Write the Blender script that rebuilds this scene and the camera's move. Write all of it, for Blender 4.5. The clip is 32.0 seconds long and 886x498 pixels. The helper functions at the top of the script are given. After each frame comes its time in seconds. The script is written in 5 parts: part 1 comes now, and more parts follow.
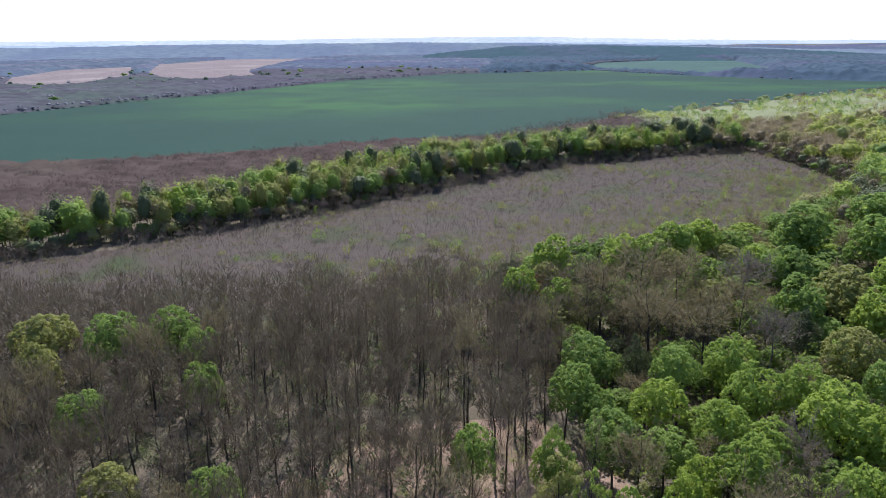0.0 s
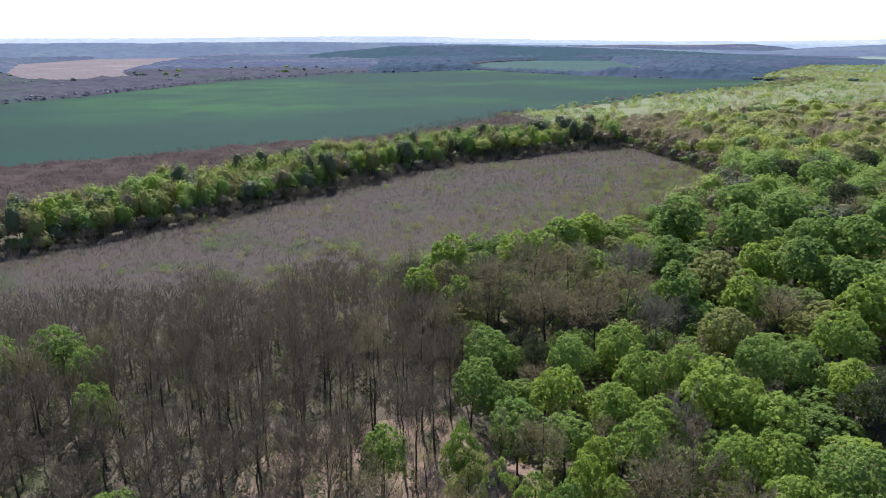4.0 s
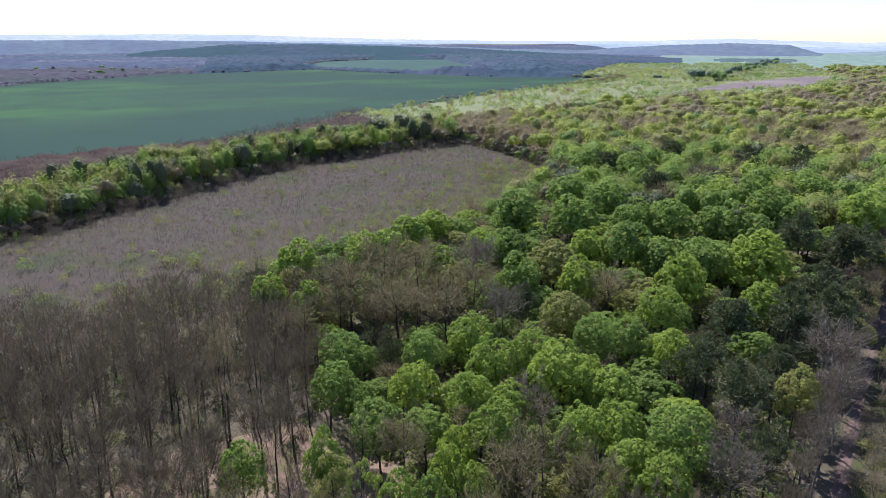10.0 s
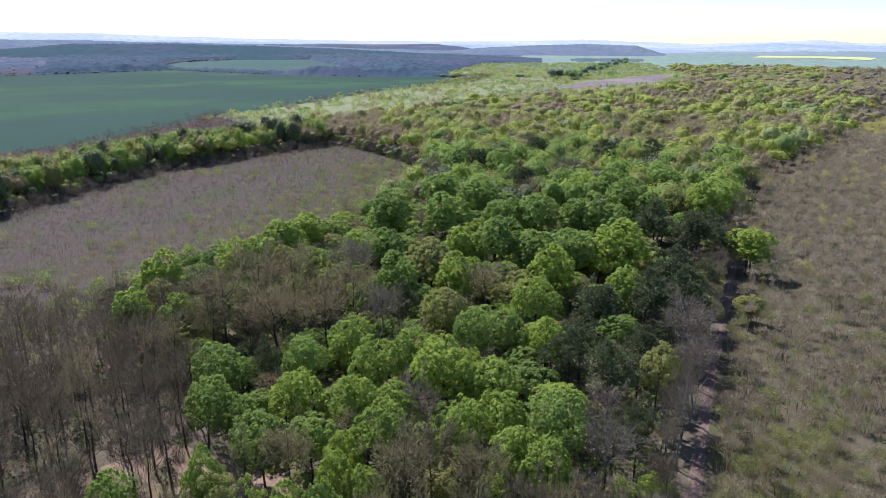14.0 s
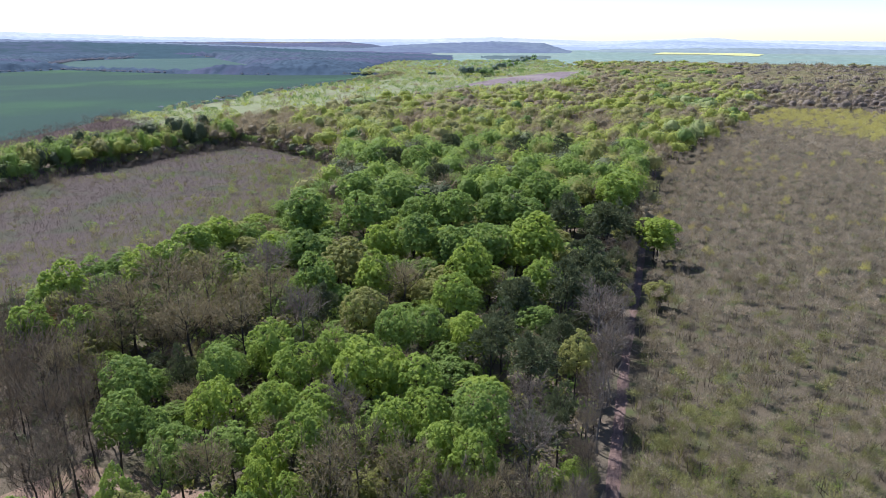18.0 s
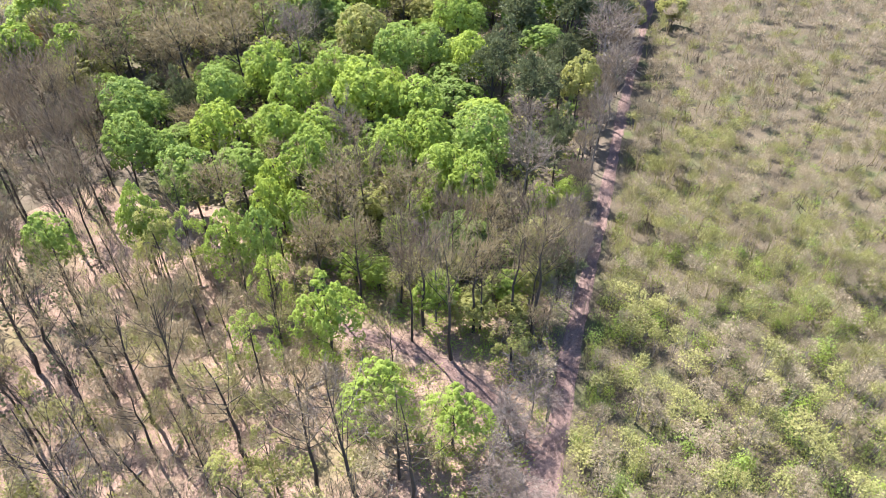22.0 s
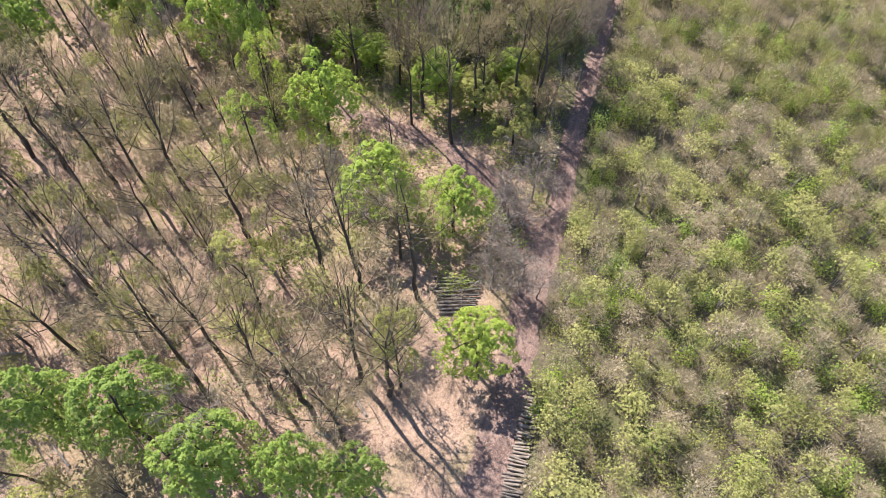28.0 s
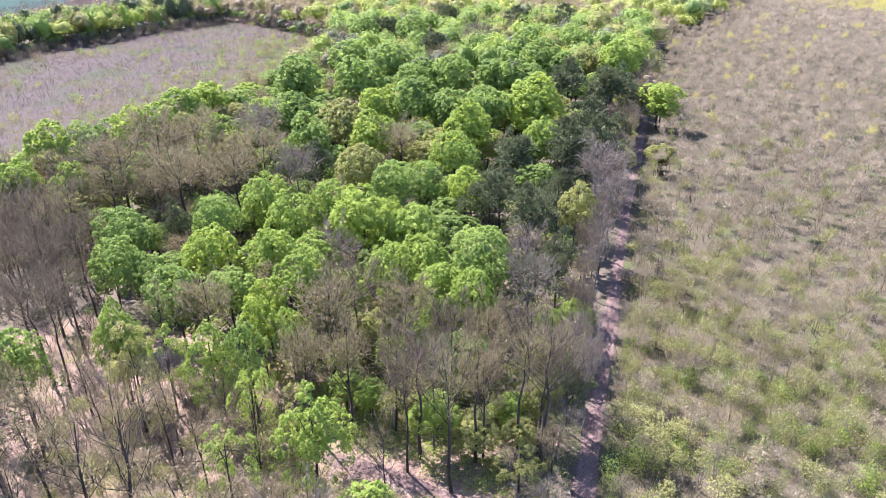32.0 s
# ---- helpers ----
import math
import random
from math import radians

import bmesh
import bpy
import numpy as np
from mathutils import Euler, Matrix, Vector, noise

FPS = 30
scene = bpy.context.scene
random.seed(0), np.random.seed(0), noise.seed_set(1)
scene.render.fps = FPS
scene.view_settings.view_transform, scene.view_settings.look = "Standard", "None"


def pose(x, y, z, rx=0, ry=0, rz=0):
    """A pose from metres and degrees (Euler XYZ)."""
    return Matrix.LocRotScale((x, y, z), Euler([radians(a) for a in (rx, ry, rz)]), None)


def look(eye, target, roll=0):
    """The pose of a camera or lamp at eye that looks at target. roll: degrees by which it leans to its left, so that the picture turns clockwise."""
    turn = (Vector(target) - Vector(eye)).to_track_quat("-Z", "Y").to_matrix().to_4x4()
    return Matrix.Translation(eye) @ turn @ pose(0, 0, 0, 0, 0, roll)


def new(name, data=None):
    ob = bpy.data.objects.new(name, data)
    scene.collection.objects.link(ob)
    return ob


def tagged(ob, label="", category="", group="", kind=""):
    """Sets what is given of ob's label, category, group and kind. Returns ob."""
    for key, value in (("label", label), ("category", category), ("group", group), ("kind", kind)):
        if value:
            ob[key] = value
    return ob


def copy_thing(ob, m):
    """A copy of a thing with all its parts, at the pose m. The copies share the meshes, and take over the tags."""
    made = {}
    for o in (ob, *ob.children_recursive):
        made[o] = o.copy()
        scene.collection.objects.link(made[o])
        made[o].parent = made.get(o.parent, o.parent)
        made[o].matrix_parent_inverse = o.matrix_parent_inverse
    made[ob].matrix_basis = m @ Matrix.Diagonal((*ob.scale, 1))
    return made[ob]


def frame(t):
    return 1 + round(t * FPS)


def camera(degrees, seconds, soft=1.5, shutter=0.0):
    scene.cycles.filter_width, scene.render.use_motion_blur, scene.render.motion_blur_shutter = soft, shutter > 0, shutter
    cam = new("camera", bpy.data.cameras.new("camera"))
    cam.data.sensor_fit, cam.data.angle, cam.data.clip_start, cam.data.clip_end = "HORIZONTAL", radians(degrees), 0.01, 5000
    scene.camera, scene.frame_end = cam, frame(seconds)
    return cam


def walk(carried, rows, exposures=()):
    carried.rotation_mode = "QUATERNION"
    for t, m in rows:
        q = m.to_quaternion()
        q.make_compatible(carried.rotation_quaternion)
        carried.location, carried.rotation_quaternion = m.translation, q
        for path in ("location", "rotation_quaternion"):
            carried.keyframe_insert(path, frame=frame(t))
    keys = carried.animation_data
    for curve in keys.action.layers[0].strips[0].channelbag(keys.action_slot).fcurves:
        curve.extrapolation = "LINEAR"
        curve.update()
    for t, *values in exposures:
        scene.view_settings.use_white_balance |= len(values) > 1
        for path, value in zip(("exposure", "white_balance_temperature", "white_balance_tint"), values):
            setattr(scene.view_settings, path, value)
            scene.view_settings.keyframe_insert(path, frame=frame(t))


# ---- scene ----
# camera
cam = camera(66.5, 32.0, 0.65)


def view(x, y, z, yaw, pitch, roll):
    return pose(x, y, z, 90 + pitch, 0, yaw) @ pose(0, 0, 0, 0, 0, roll)


# seconds, eye, yaw, pitch, roll of the hovering drone
PATH = (
    (0, -0.00, -0.11, 55.20, -0.12, -16.96, -0.51),
    (0.5, -0.10, -0.23, 55.27, -1.32, -16.99, -0.47),
    (1, -0.18, -0.34, 55.33, -2.43, -17.02, -0.44),
    (1.5, -0.26, -0.44, 55.40, -3.63, -17.02, -0.41),
    (2, -0.35, -0.57, 55.48, -4.75, -17.04, -0.38),
    (2.5, -0.47, -0.73, 55.58, -5.92, -17.04, -0.36),
    (3, -0.61, -0.93, 55.70, -7.04, -17.06, -0.32),
    (3.5, -0.77, -1.15, 55.85, -8.22, -17.06, -0.27),
    (5.5, -0.92, -1.38, 56.00, -12.68, -17.03, -0.21),
    (6, -1.05, -1.58, 56.15, -13.75, -17.03, -0.15),
    (6.5, -1.13, -1.74, 56.27, -14.93, -17.04, -0.12),
    (7, -1.18, -1.82, 56.35, -16.08, -17.05, -0.10),
    (7.5, -1.17, -1.83, 56.37, -17.45, -17.05, -0.09),
    (8, -1.14, -1.78, 56.35, -18.57, -17.05, -0.08),
    (8.5, -1.10, -1.72, 56.32, -19.52, -17.07, -0.08),
    (9, -1.11, -1.72, 56.32, -20.54, -17.09, -0.07),
    (9.5, -1.14, -1.77, 56.35, -21.72, -17.12, -0.05),
    (10, -1.18, -1.84, 56.40, -22.87, -17.16, -0.02),
    (10.5, -1.21, -1.89, 56.44, -24.21, -17.20, 0.02),
    (11, -1.21, -1.91, 56.47, -25.49, -17.21, 0.06),
    (11.5, -1.18, -1.90, 56.47, -26.84, -17.24, 0.09),
    (12, -1.15, -1.86, 56.46, -28.17, -17.25, 0.12),
    (12.5, -1.12, -1.83, 56.44, -29.61, -17.22, 0.14),
    (13, -1.10, -1.80, 56.42, -30.90, -17.20, 0.17),
    (13.5, -1.07, -1.77, 56.41, -32.33, -17.17, 0.19),
    (14, -1.05, -1.73, 56.38, -33.74, -17.14, 0.21),
    (14.5, -1.02, -1.67, 56.34, -35.26, -17.11, 0.22),
    (15, -1.00, -1.63, 56.31, -36.63, -17.08, 0.23),
    (15.5, -1.00, -1.63, 56.31, -37.92, -17.06, 0.22),
    (16.2, -0.98, -1.62, 56.3, -39.45, -17.05, 0.23),
    (16.8, -1.0, -1.64, 56.3, -40.4, -17.03, 0.2),
    (17.5, -1.00, -1.62, 56.31, -40.98, -17.01, 0.20),
    (18, -0.97, -1.59, 56.28, -40.96, -17.30, 0.17),
    (18.5, -0.92, -1.53, 56.24, -40.91, -20.07, 0.16),
    (19, -0.88, -1.49, 56.21, -40.92, -23.92, 0.17),
    (19.5, -0.89, -1.51, 56.23, -40.94, -28.16, 0.18),
    (20, -0.94, -1.58, 56.28, -40.97, -32.08, 0.18),
    (20.5, -1.01, -1.69, 56.35, -40.98, -36.28, 0.17),
    (21, -1.07, -1.77, 56.40, -40.96, -39.34, 0.16),
    (21.5, -1.10, -1.81, 56.42, -40.96, -40.18, 0.16),
    (22, -1.10, -1.81, 56.41, -40.93, -40.51, 0.17),
    (22.5, -1.09, -1.75, 56.40, -40.98, -41.99, 0.22),
    (23, -1.08, -1.63, 56.42, -41.12, -44.99, 0.32),
    (23.5, -1.07, -1.47, 56.51, -41.41, -48.60, 0.45),
    (24, -1.05, -1.37, 56.61, -41.47, -50.03, 0.53),
    (24.5, -1.02, -1.37, 56.67, -41.42, -50.05, 0.52),
    (25, -0.97, -1.44, 56.60, -41.26, -50.92, 0.44),
    (25.5, -0.89, -1.49, 56.25, -41.21, -55.14, 0.30),
    (26, -0.9, -1.55, 56.4, -41.1, -57.0, 0.3),
    (26.7, -0.8, -1.5, 55.9, -41.0, -57.85, 0.18),
    (27.5, -0.76, -1.46, 55.57, -40.88, -58.03, 0.17),
    (28, -0.63, -1.36, 54.78, -40.86, -58.25, 0.08),
    (28.5, -0.53, -1.28, 53.98, -40.85, -58.20, 0.03),
    (29, -0.51, -1.30, 53.17, -40.92, -55.64, 0.01),
    (29.5, -0.60, -1.45, 52.39, -41.19, -42.29, 0.00),
    (30, -0.76, -1.65, 51.68, -41.03, -35.64, 0.01),
    (30.5, -0.91, -1.77, 51.04, -41.05, -35.66, 0.02),
    (31, -1.04, -1.79, 50.45, -41.17, -30.75, 0.01),
    (31.5, -1.16, -1.79, 49.91, -41.22, -26.03, -0.01),
    (32, -1.28, -1.81, 49.41, -41.24, -26.16, -0.02),
)
EXPOSURE = ((0.0, 0.65, 5850, 12), (6.0, 0.61, 5850, 12), (13.0, 0.66, 5850, 14), (18.0, 0.72, 5800, 15), (19.0, 1.42, 5800, 20), (20.0, 1.98, 5900, 18), (21.5, 2.08, 6200, 17), (23.0, 1.98, 6450, 16), (25.5, 1.84, 6550, 16), (28.0, 1.64, 6650, 13), (29.0, 1.71, 6500, 14), (30.0, 1.94, 6100, 19), (32.0, 2.04, 5850, 25))
walk(cam, [(row[0], view(*row[1:])) for row in PATH], EXPOSURE)

# daylight: high sun ahead of the first view, thin bright haze
SUN_ELEVATION, SUN_AZIMUTH = radians(50), radians(2)
world = bpy.data.worlds.new("sky")
scene.world = world
world.use_nodes = True
sky = world.node_tree.nodes.new("ShaderNodeTexSky")
sky.sky_type, sky.sun_disc = "NISHITA", False
sky.sun_elevation, sky.sun_rotation = SUN_ELEVATION, SUN_AZIMUTH
sky.air_density, sky.dust_density, sky.ozone_density = 1.0, 0.2, 2.5
world.node_tree.links.new(sky.outputs[0], world.node_tree.nodes["Background"].inputs[0])
world.node_tree.nodes["Background"].inputs[1].default_value = 0.1
sun = new("sun", bpy.data.lights.new("sun", "SUN"))
sun.data.energy, sun.data.angle, sun.data.color = 5.0, radians(0.6), (1.0, 0.95, 0.87)
sun.matrix_world = look((math.sin(SUN_AZIMUTH) * math.cos(SUN_ELEVATION) * 500, math.cos(SUN_AZIMUTH) * math.cos(SUN_ELEVATION) * 500, math.sin(SUN_ELEVATION) * 500), (0, 0, 0))


# ---- materials ----
def nodes_of(name):
    m = bpy.data.materials.new(name)
    m.use_nodes = True
    return m, m.node_tree.nodes, m.node_tree.links, m.node_tree.nodes["Principled BSDF"]


def mixer(nodes, links, factor, a, b):
    mix = nodes.new("ShaderNodeMix")
    mix.data_type = "RGBA"
    for socket, value in ((mix.inputs[0], factor), (mix.inputs[6], a), (mix.inputs[7], b)):
        if isinstance(value, bpy.types.NodeSocket):
            links.new(value, socket)
        elif isinstance(value, tuple):
            socket.default_value = (*value, 1)
        else:
            socket.default_value = value
    return mix.outputs[2]


def noise_of(nodes, links, scale, detail=3.0, low=0.35, high=0.65, stretch=None):
    """Noise in world metres, widened to 0..1."""
    place = nodes.new("ShaderNodeNewGeometry").outputs["Position"]
    if stretch:
        turn = nodes.new("ShaderNodeMapping")
        turn.inputs["Rotation"].default_value = (0, 0, radians(stretch[0]))
        turn.inputs["Scale"].default_value = (stretch[1], stretch[2], 1)
        links.new(place, turn.inputs[0])
        place = turn.outputs[0]
    n = nodes.new("ShaderNodeTexNoise")
    n.inputs["Scale"].default_value, n.inputs["Detail"].default_value = scale, detail
    links.new(place, n.inputs["Vector"])
    r = nodes.new("ShaderNodeMapRange")
    r.inputs["From Min"].default_value, r.inputs["From Max"].default_value = low, high
    links.new(n.outputs[0], r.inputs[0])
    return r.outputs[0]


def bump_of(nodes, links, shader, height, strength, distance):
    b = nodes.new("ShaderNodeBump")
    b.inputs["Strength"].default_value, b.inputs["Distance"].default_value = strength, distance
    links.new(height, b.inputs["Height"])
    links.new(b.outputs[0], shader.inputs["Normal"])


def leaf_material(name, dark, mid, light, glow=0.2, patch=0.12, lively=0.38):
    """Thin leaves: matt, with light coming through; tint differs from tree to tree and leaf to leaf."""
    m, nodes, links, shader = nodes_of(name)
    tree = nodes.new("ShaderNodeObjectInfo").outputs["Random"]
    leaf = nodes.new("ShaderNodeNewGeometry").outputs["Random Per Island"]
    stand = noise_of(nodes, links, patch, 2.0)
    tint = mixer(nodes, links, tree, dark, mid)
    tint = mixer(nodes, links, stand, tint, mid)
    scaled = nodes.new("ShaderNodeMath")
    scaled.operation, scaled.inputs[1].default_value = "MULTIPLY", lively
    links.new(leaf, scaled.inputs[0])
    tint = mixer(nodes, links, scaled.outputs[0], tint, light)
    links.new(tint, shader.inputs["Base Color"])
    shader.inputs["Roughness"].default_value = 0.6
    shader.inputs["Specular IOR Level"].default_value = 0.06
    through_light = nodes.new("ShaderNodeBsdfTranslucent")
    clear = nodes.new("ShaderNodeMix")
    clear.data_type, clear.blend_type, clear.inputs[0].default_value = "RGBA", "MULTIPLY", 1.0
    clear.inputs[7].default_value = (1.45, 1.42, 1.25, 1)
    links.new(tint, clear.inputs[6])
    links.new(clear.outputs[2], through_light.inputs[0])
    both = nodes.new("ShaderNodeMixShader")
    both.inputs[0].default_value = glow
    links.new(shader.outputs[0], both.inputs[1])
    links.new(through_light.outputs[0], both.inputs[2])
    links.new(both.outputs[0], nodes["Material Output"].inputs[0])
    return m


def bark_material(name, dark, light):
    m, nodes, links, shader = nodes_of(name)
    tree = nodes.new("ShaderNodeObjectInfo").outputs["Random"]
    tint = mixer(nodes, links, noise_of(nodes, links, 2.5, 4.0), dark, light)
    tint = mixer(nodes, links, tree, tint, tuple(0.8 * c for c in light))
    links.new(tint, shader.inputs["Base Color"])
    shader.inputs["Roughness"].default_value = 0.9
    bump_of(nodes, links, shader, noise_of(nodes, links, 9.0, 4.0, 0.2, 0.8), 0.6, 0.05)
    return m


def soil_material(name, base, second, third, grass=None, grass_scale=0.12, grain=3.0, relief=0.12):
    """Ground in three tones at two scales, with grass in patches where given."""
    m, nodes, links, shader = nodes_of(name)
    tint = mixer(nodes, links, noise_of(nodes, links, 0.35, 5.0), base, second)
    tint = mixer(nodes, links, noise_of(nodes, links, grain, 4.0, 0.45, 0.75), tint, third)
    tint = mixer(nodes, links, noise_of(nodes, links, grain * 3.4, 3.0, 0.5, 0.7), tint, tuple(min(0.6, 1.5 * c) for c in second))
    if grass:
        tint = mixer(nodes, links, noise_of(nodes, links, grass_scale, 6.0, 0.5, 0.72), tint, grass)
    links.new(tint, shader.inputs["Base Color"])
    shader.inputs["Roughness"].default_value = 0.95
    shader.inputs["Specular IOR Level"].default_value = 0.1
    bump_of(nodes, links, shader, noise_of(nodes, links, grain, 6.0, 0.2, 0.8), 0.7, relief)
    return m


def crop_material(name, dark, light, rows_turn):
    m, nodes, links, shader = nodes_of(name)
    tint = mixer(nodes, links, noise_of(nodes, links, 0.0032, 2.0, 0.46, 0.72, (rows_turn, 0.8, 1.3)), dark, light)
    tint = mixer(nodes, links, noise_of(nodes, links, 0.014, 3.0, 0.45, 0.75), tint, tuple(0.88 * c for c in dark))
    tint = mixer(nodes, links, noise_of(nodes, links, 0.9, 5.0, 0.4, 0.8), tint, tuple(0.8 * c for c in dark))
    links.new(tint, shader.inputs["Base Color"])
    shader.inputs["Roughness"].default_value = 0.9
    shader.inputs["Specular IOR Level"].default_value = 0.05
    bump_of(nodes, links, shader, noise_of(nodes, links, 1.5, 4.0, 0.2, 0.8), 0.5, 0.3)
    return m


LITTER = soil_material("leaf_litter", (0.172, 0.117, 0.087), (0.262, 0.182, 0.14), (0.088, 0.062, 0.047), (0.155, 0.135, 0.068), 0.10, 3.0, 0.12)
HUMUS = soil_material("dark_humus", (0.095, 0.077, 0.056), (0.13, 0.104, 0.078), (0.062, 0.052, 0.038), (0.078, 0.082, 0.04), 0.10, 3.0, 0.12)
# Colour darkened so gaps between the young crowns read as shade.
PLANT_FLOOR = soil_material("plantation_litter", (0.075, 0.062, 0.042), (0.105, 0.086, 0.06), (0.05, 0.044, 0.029), (0.065, 0.08, 0.03), 0.25, 3.0)
CLEARED = soil_material("cleared_ground", (0.066, 0.05, 0.044), (0.085, 0.066, 0.058), (0.046, 0.042, 0.032), (0.052, 0.066, 0.03), 0.05, 1.6)
EARTH = soil_material("trail_earth", (0.115, 0.076, 0.065), (0.178, 0.125, 0.108), (0.072, 0.047, 0.041), None, 0.1, 4.0, 0.08)
PLOUGHED = soil_material("ploughed_soil", (0.135, 0.104, 0.108), (0.18, 0.142, 0.142), (0.115, 0.09, 0.095), (0.23, 0.19, 0.18), 0.007, 0.05, 0.5)
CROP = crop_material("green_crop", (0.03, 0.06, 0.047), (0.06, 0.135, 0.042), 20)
# Crop made paler and bluer for the far field: painted haze.
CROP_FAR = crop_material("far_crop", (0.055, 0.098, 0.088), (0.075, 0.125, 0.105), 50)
LEAF = {
    "FRESH": leaf_material("fresh_leaves", (0.155, 0.22, 0.038), (0.218, 0.292, 0.054), (0.35, 0.415, 0.125), 0.42, 0.12),
    "GREEN": leaf_material("green_leaves", (0.078, 0.135, 0.036), (0.185, 0.258, 0.06), (0.33, 0.40, 0.13), 0.45, 0.12),
    "YELLOW": leaf_material("yellow_green_leaves", (0.19, 0.26, 0.045), (0.25, 0.32, 0.058), (0.375, 0.43, 0.115), 0.45, 0.12),
    "RUST": leaf_material("rust_leaves", (0.21, 0.125, 0.0625), (0.252, 0.15, 0.069), (0.347, 0.22, 0.115), 0.4, 0.12),
    "OLIVE": leaf_material("olive_leaves", (0.172, 0.19, 0.0567), (0.239, 0.247, 0.078), (0.372, 0.354, 0.152), 0.45, 0.12),
    "PINE": leaf_material("pine_needles", (0.07, 0.084, 0.042), (0.098, 0.114, 0.056), (0.165, 0.18, 0.1), 0.2, 0.12),
}
TWIG = {
    "BROWN": leaf_material("brown_twigs", (0.078, 0.062, 0.046), (0.105, 0.084, 0.062), (0.23, 0.186, 0.138), 0.2, 0.12, 0.6),
    "TAWNY": leaf_material("tawny_buds", (0.118, 0.095, 0.055), (0.165, 0.135, 0.08), (0.34, 0.285, 0.175), 0.25, 0.12, 0.62),
    "GREY": leaf_material("grey_twigs", (0.105, 0.083, 0.07), (0.135, 0.11, 0.092), (0.29, 0.245, 0.21), 0.2, 0.12, 0.6),
    # Deep dark tone in noise patches imitates shaded gaps between lit crowns.
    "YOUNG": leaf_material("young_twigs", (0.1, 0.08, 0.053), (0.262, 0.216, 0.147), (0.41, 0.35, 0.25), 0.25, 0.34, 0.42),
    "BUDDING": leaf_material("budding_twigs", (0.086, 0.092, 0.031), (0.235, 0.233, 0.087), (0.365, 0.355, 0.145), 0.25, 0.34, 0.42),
    "PURPLE": leaf_material("purple_twigs", (0.10, 0.074, 0.068), (0.125, 0.095, 0.087), (0.19, 0.15, 0.138), 0.2),
    "STALK": leaf_material("grey_brown_stalks", (0.06, 0.049, 0.04), (0.078, 0.064, 0.053), (0.11, 0.091, 0.077), 0.2, 0.04),
    # Same painted dark gaps; lighter than YOUNG for the further rows.
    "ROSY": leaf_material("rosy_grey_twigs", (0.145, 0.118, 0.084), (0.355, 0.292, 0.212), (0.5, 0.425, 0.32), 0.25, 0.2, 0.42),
    "GOLD": leaf_material("golden_buds", (0.36, 0.32, 0.10), (0.43, 0.39, 0.13), (0.54, 0.50, 0.20), 0.35),
}
# Far-wood copies of LEAF and TWIG, lightened: haze painted into the colour.
HAZED = {
    "FRESH": leaf_material("hazed_fresh_leaves", (0.25, 0.29, 0.125), (0.29, 0.325, 0.145), (0.33, 0.365, 0.17), 0.45, 0.03),
    "GREEN": leaf_material("hazed_green_leaves", (0.122, 0.189, 0.061), (0.159, 0.226, 0.0732), (0.207, 0.281, 0.0976), 0.45, 0.03),
    "YELLOW": leaf_material("hazed_yellow_leaves", (0.244, 0.287, 0.0671), (0.299, 0.329, 0.083), (0.342, 0.366, 0.11), 0.45, 0.03),
    "OLIVE": leaf_material("hazed_olive_leaves", (0.22, 0.226, 0.0915), (0.268, 0.256, 0.11), (0.329, 0.317, 0.146), 0.45, 0.03),
    "PINE": leaf_material("hazed_needles", (0.105, 0.14, 0.105), (0.125, 0.16, 0.12), (0.16, 0.195, 0.15), 0.35, 0.03),
    "BROWN": leaf_material("hazed_brown_twigs", (0.14, 0.113, 0.092), (0.17, 0.138, 0.112), (0.215, 0.178, 0.145), 0.2, 0.03),
    "TAWNY": leaf_material("hazed_tawny_twigs", (0.22, 0.178, 0.115), (0.26, 0.212, 0.138), (0.32, 0.27, 0.18), 0.35, 0.03),
    "PURPLE": leaf_material("hazed_purple_twigs", (0.207, 0.195, 0.226), (0.244, 0.232, 0.268), (0.317, 0.305, 0.342), 0.2, 0.03),
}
BARK = bark_material("dark_bark", (0.02, 0.016, 0.014), (0.058, 0.047, 0.041))
GREY_BARK = bark_material("grey_bark", (0.10, 0.088, 0.08), (0.20, 0.18, 0.17))
LOG_END = bark_material("cut_wood", (0.30, 0.22, 0.14), (0.42, 0.33, 0.22))


# ---- mesh helpers ----
def mesh_of(name, verts, faces, material):
    """A mesh of triangles from arrays."""
    me = bpy.data.meshes.new(name)
    verts, faces = np.asarray(verts, np.float32), np.asarray(faces, np.int32)
    me.vertices.add(len(verts))
    me.vertices.foreach_set("co", verts.ravel())
    me.loops.add(faces.size)
    me.loops.foreach_set("vertex_index", faces.ravel())
    me.polygons.add(len(faces))
    me.polygons.foreach_set("loop_start", np.arange(0, faces.size, 3, dtype=np.int32))
    me.update(calc_edges=True)
    me.materials.append(material)
    return me


class Soup:
    """Gathers triangles."""

    def __init__(self):
        self.v, self.f, self.n = [], [], 0

    def add(self, verts, faces):
        self.v.append(np.asarray(verts, float))
        self.f.append(np.asarray(faces, int) + self.n)
        self.n += len(verts)
        return self

    def arrays(self):
        return np.concatenate(self.v), np.concatenate(self.f)


def unit(a):
    return a / np.maximum(np.linalg.norm(a, axis=-1, keepdims=True), 1e-9)


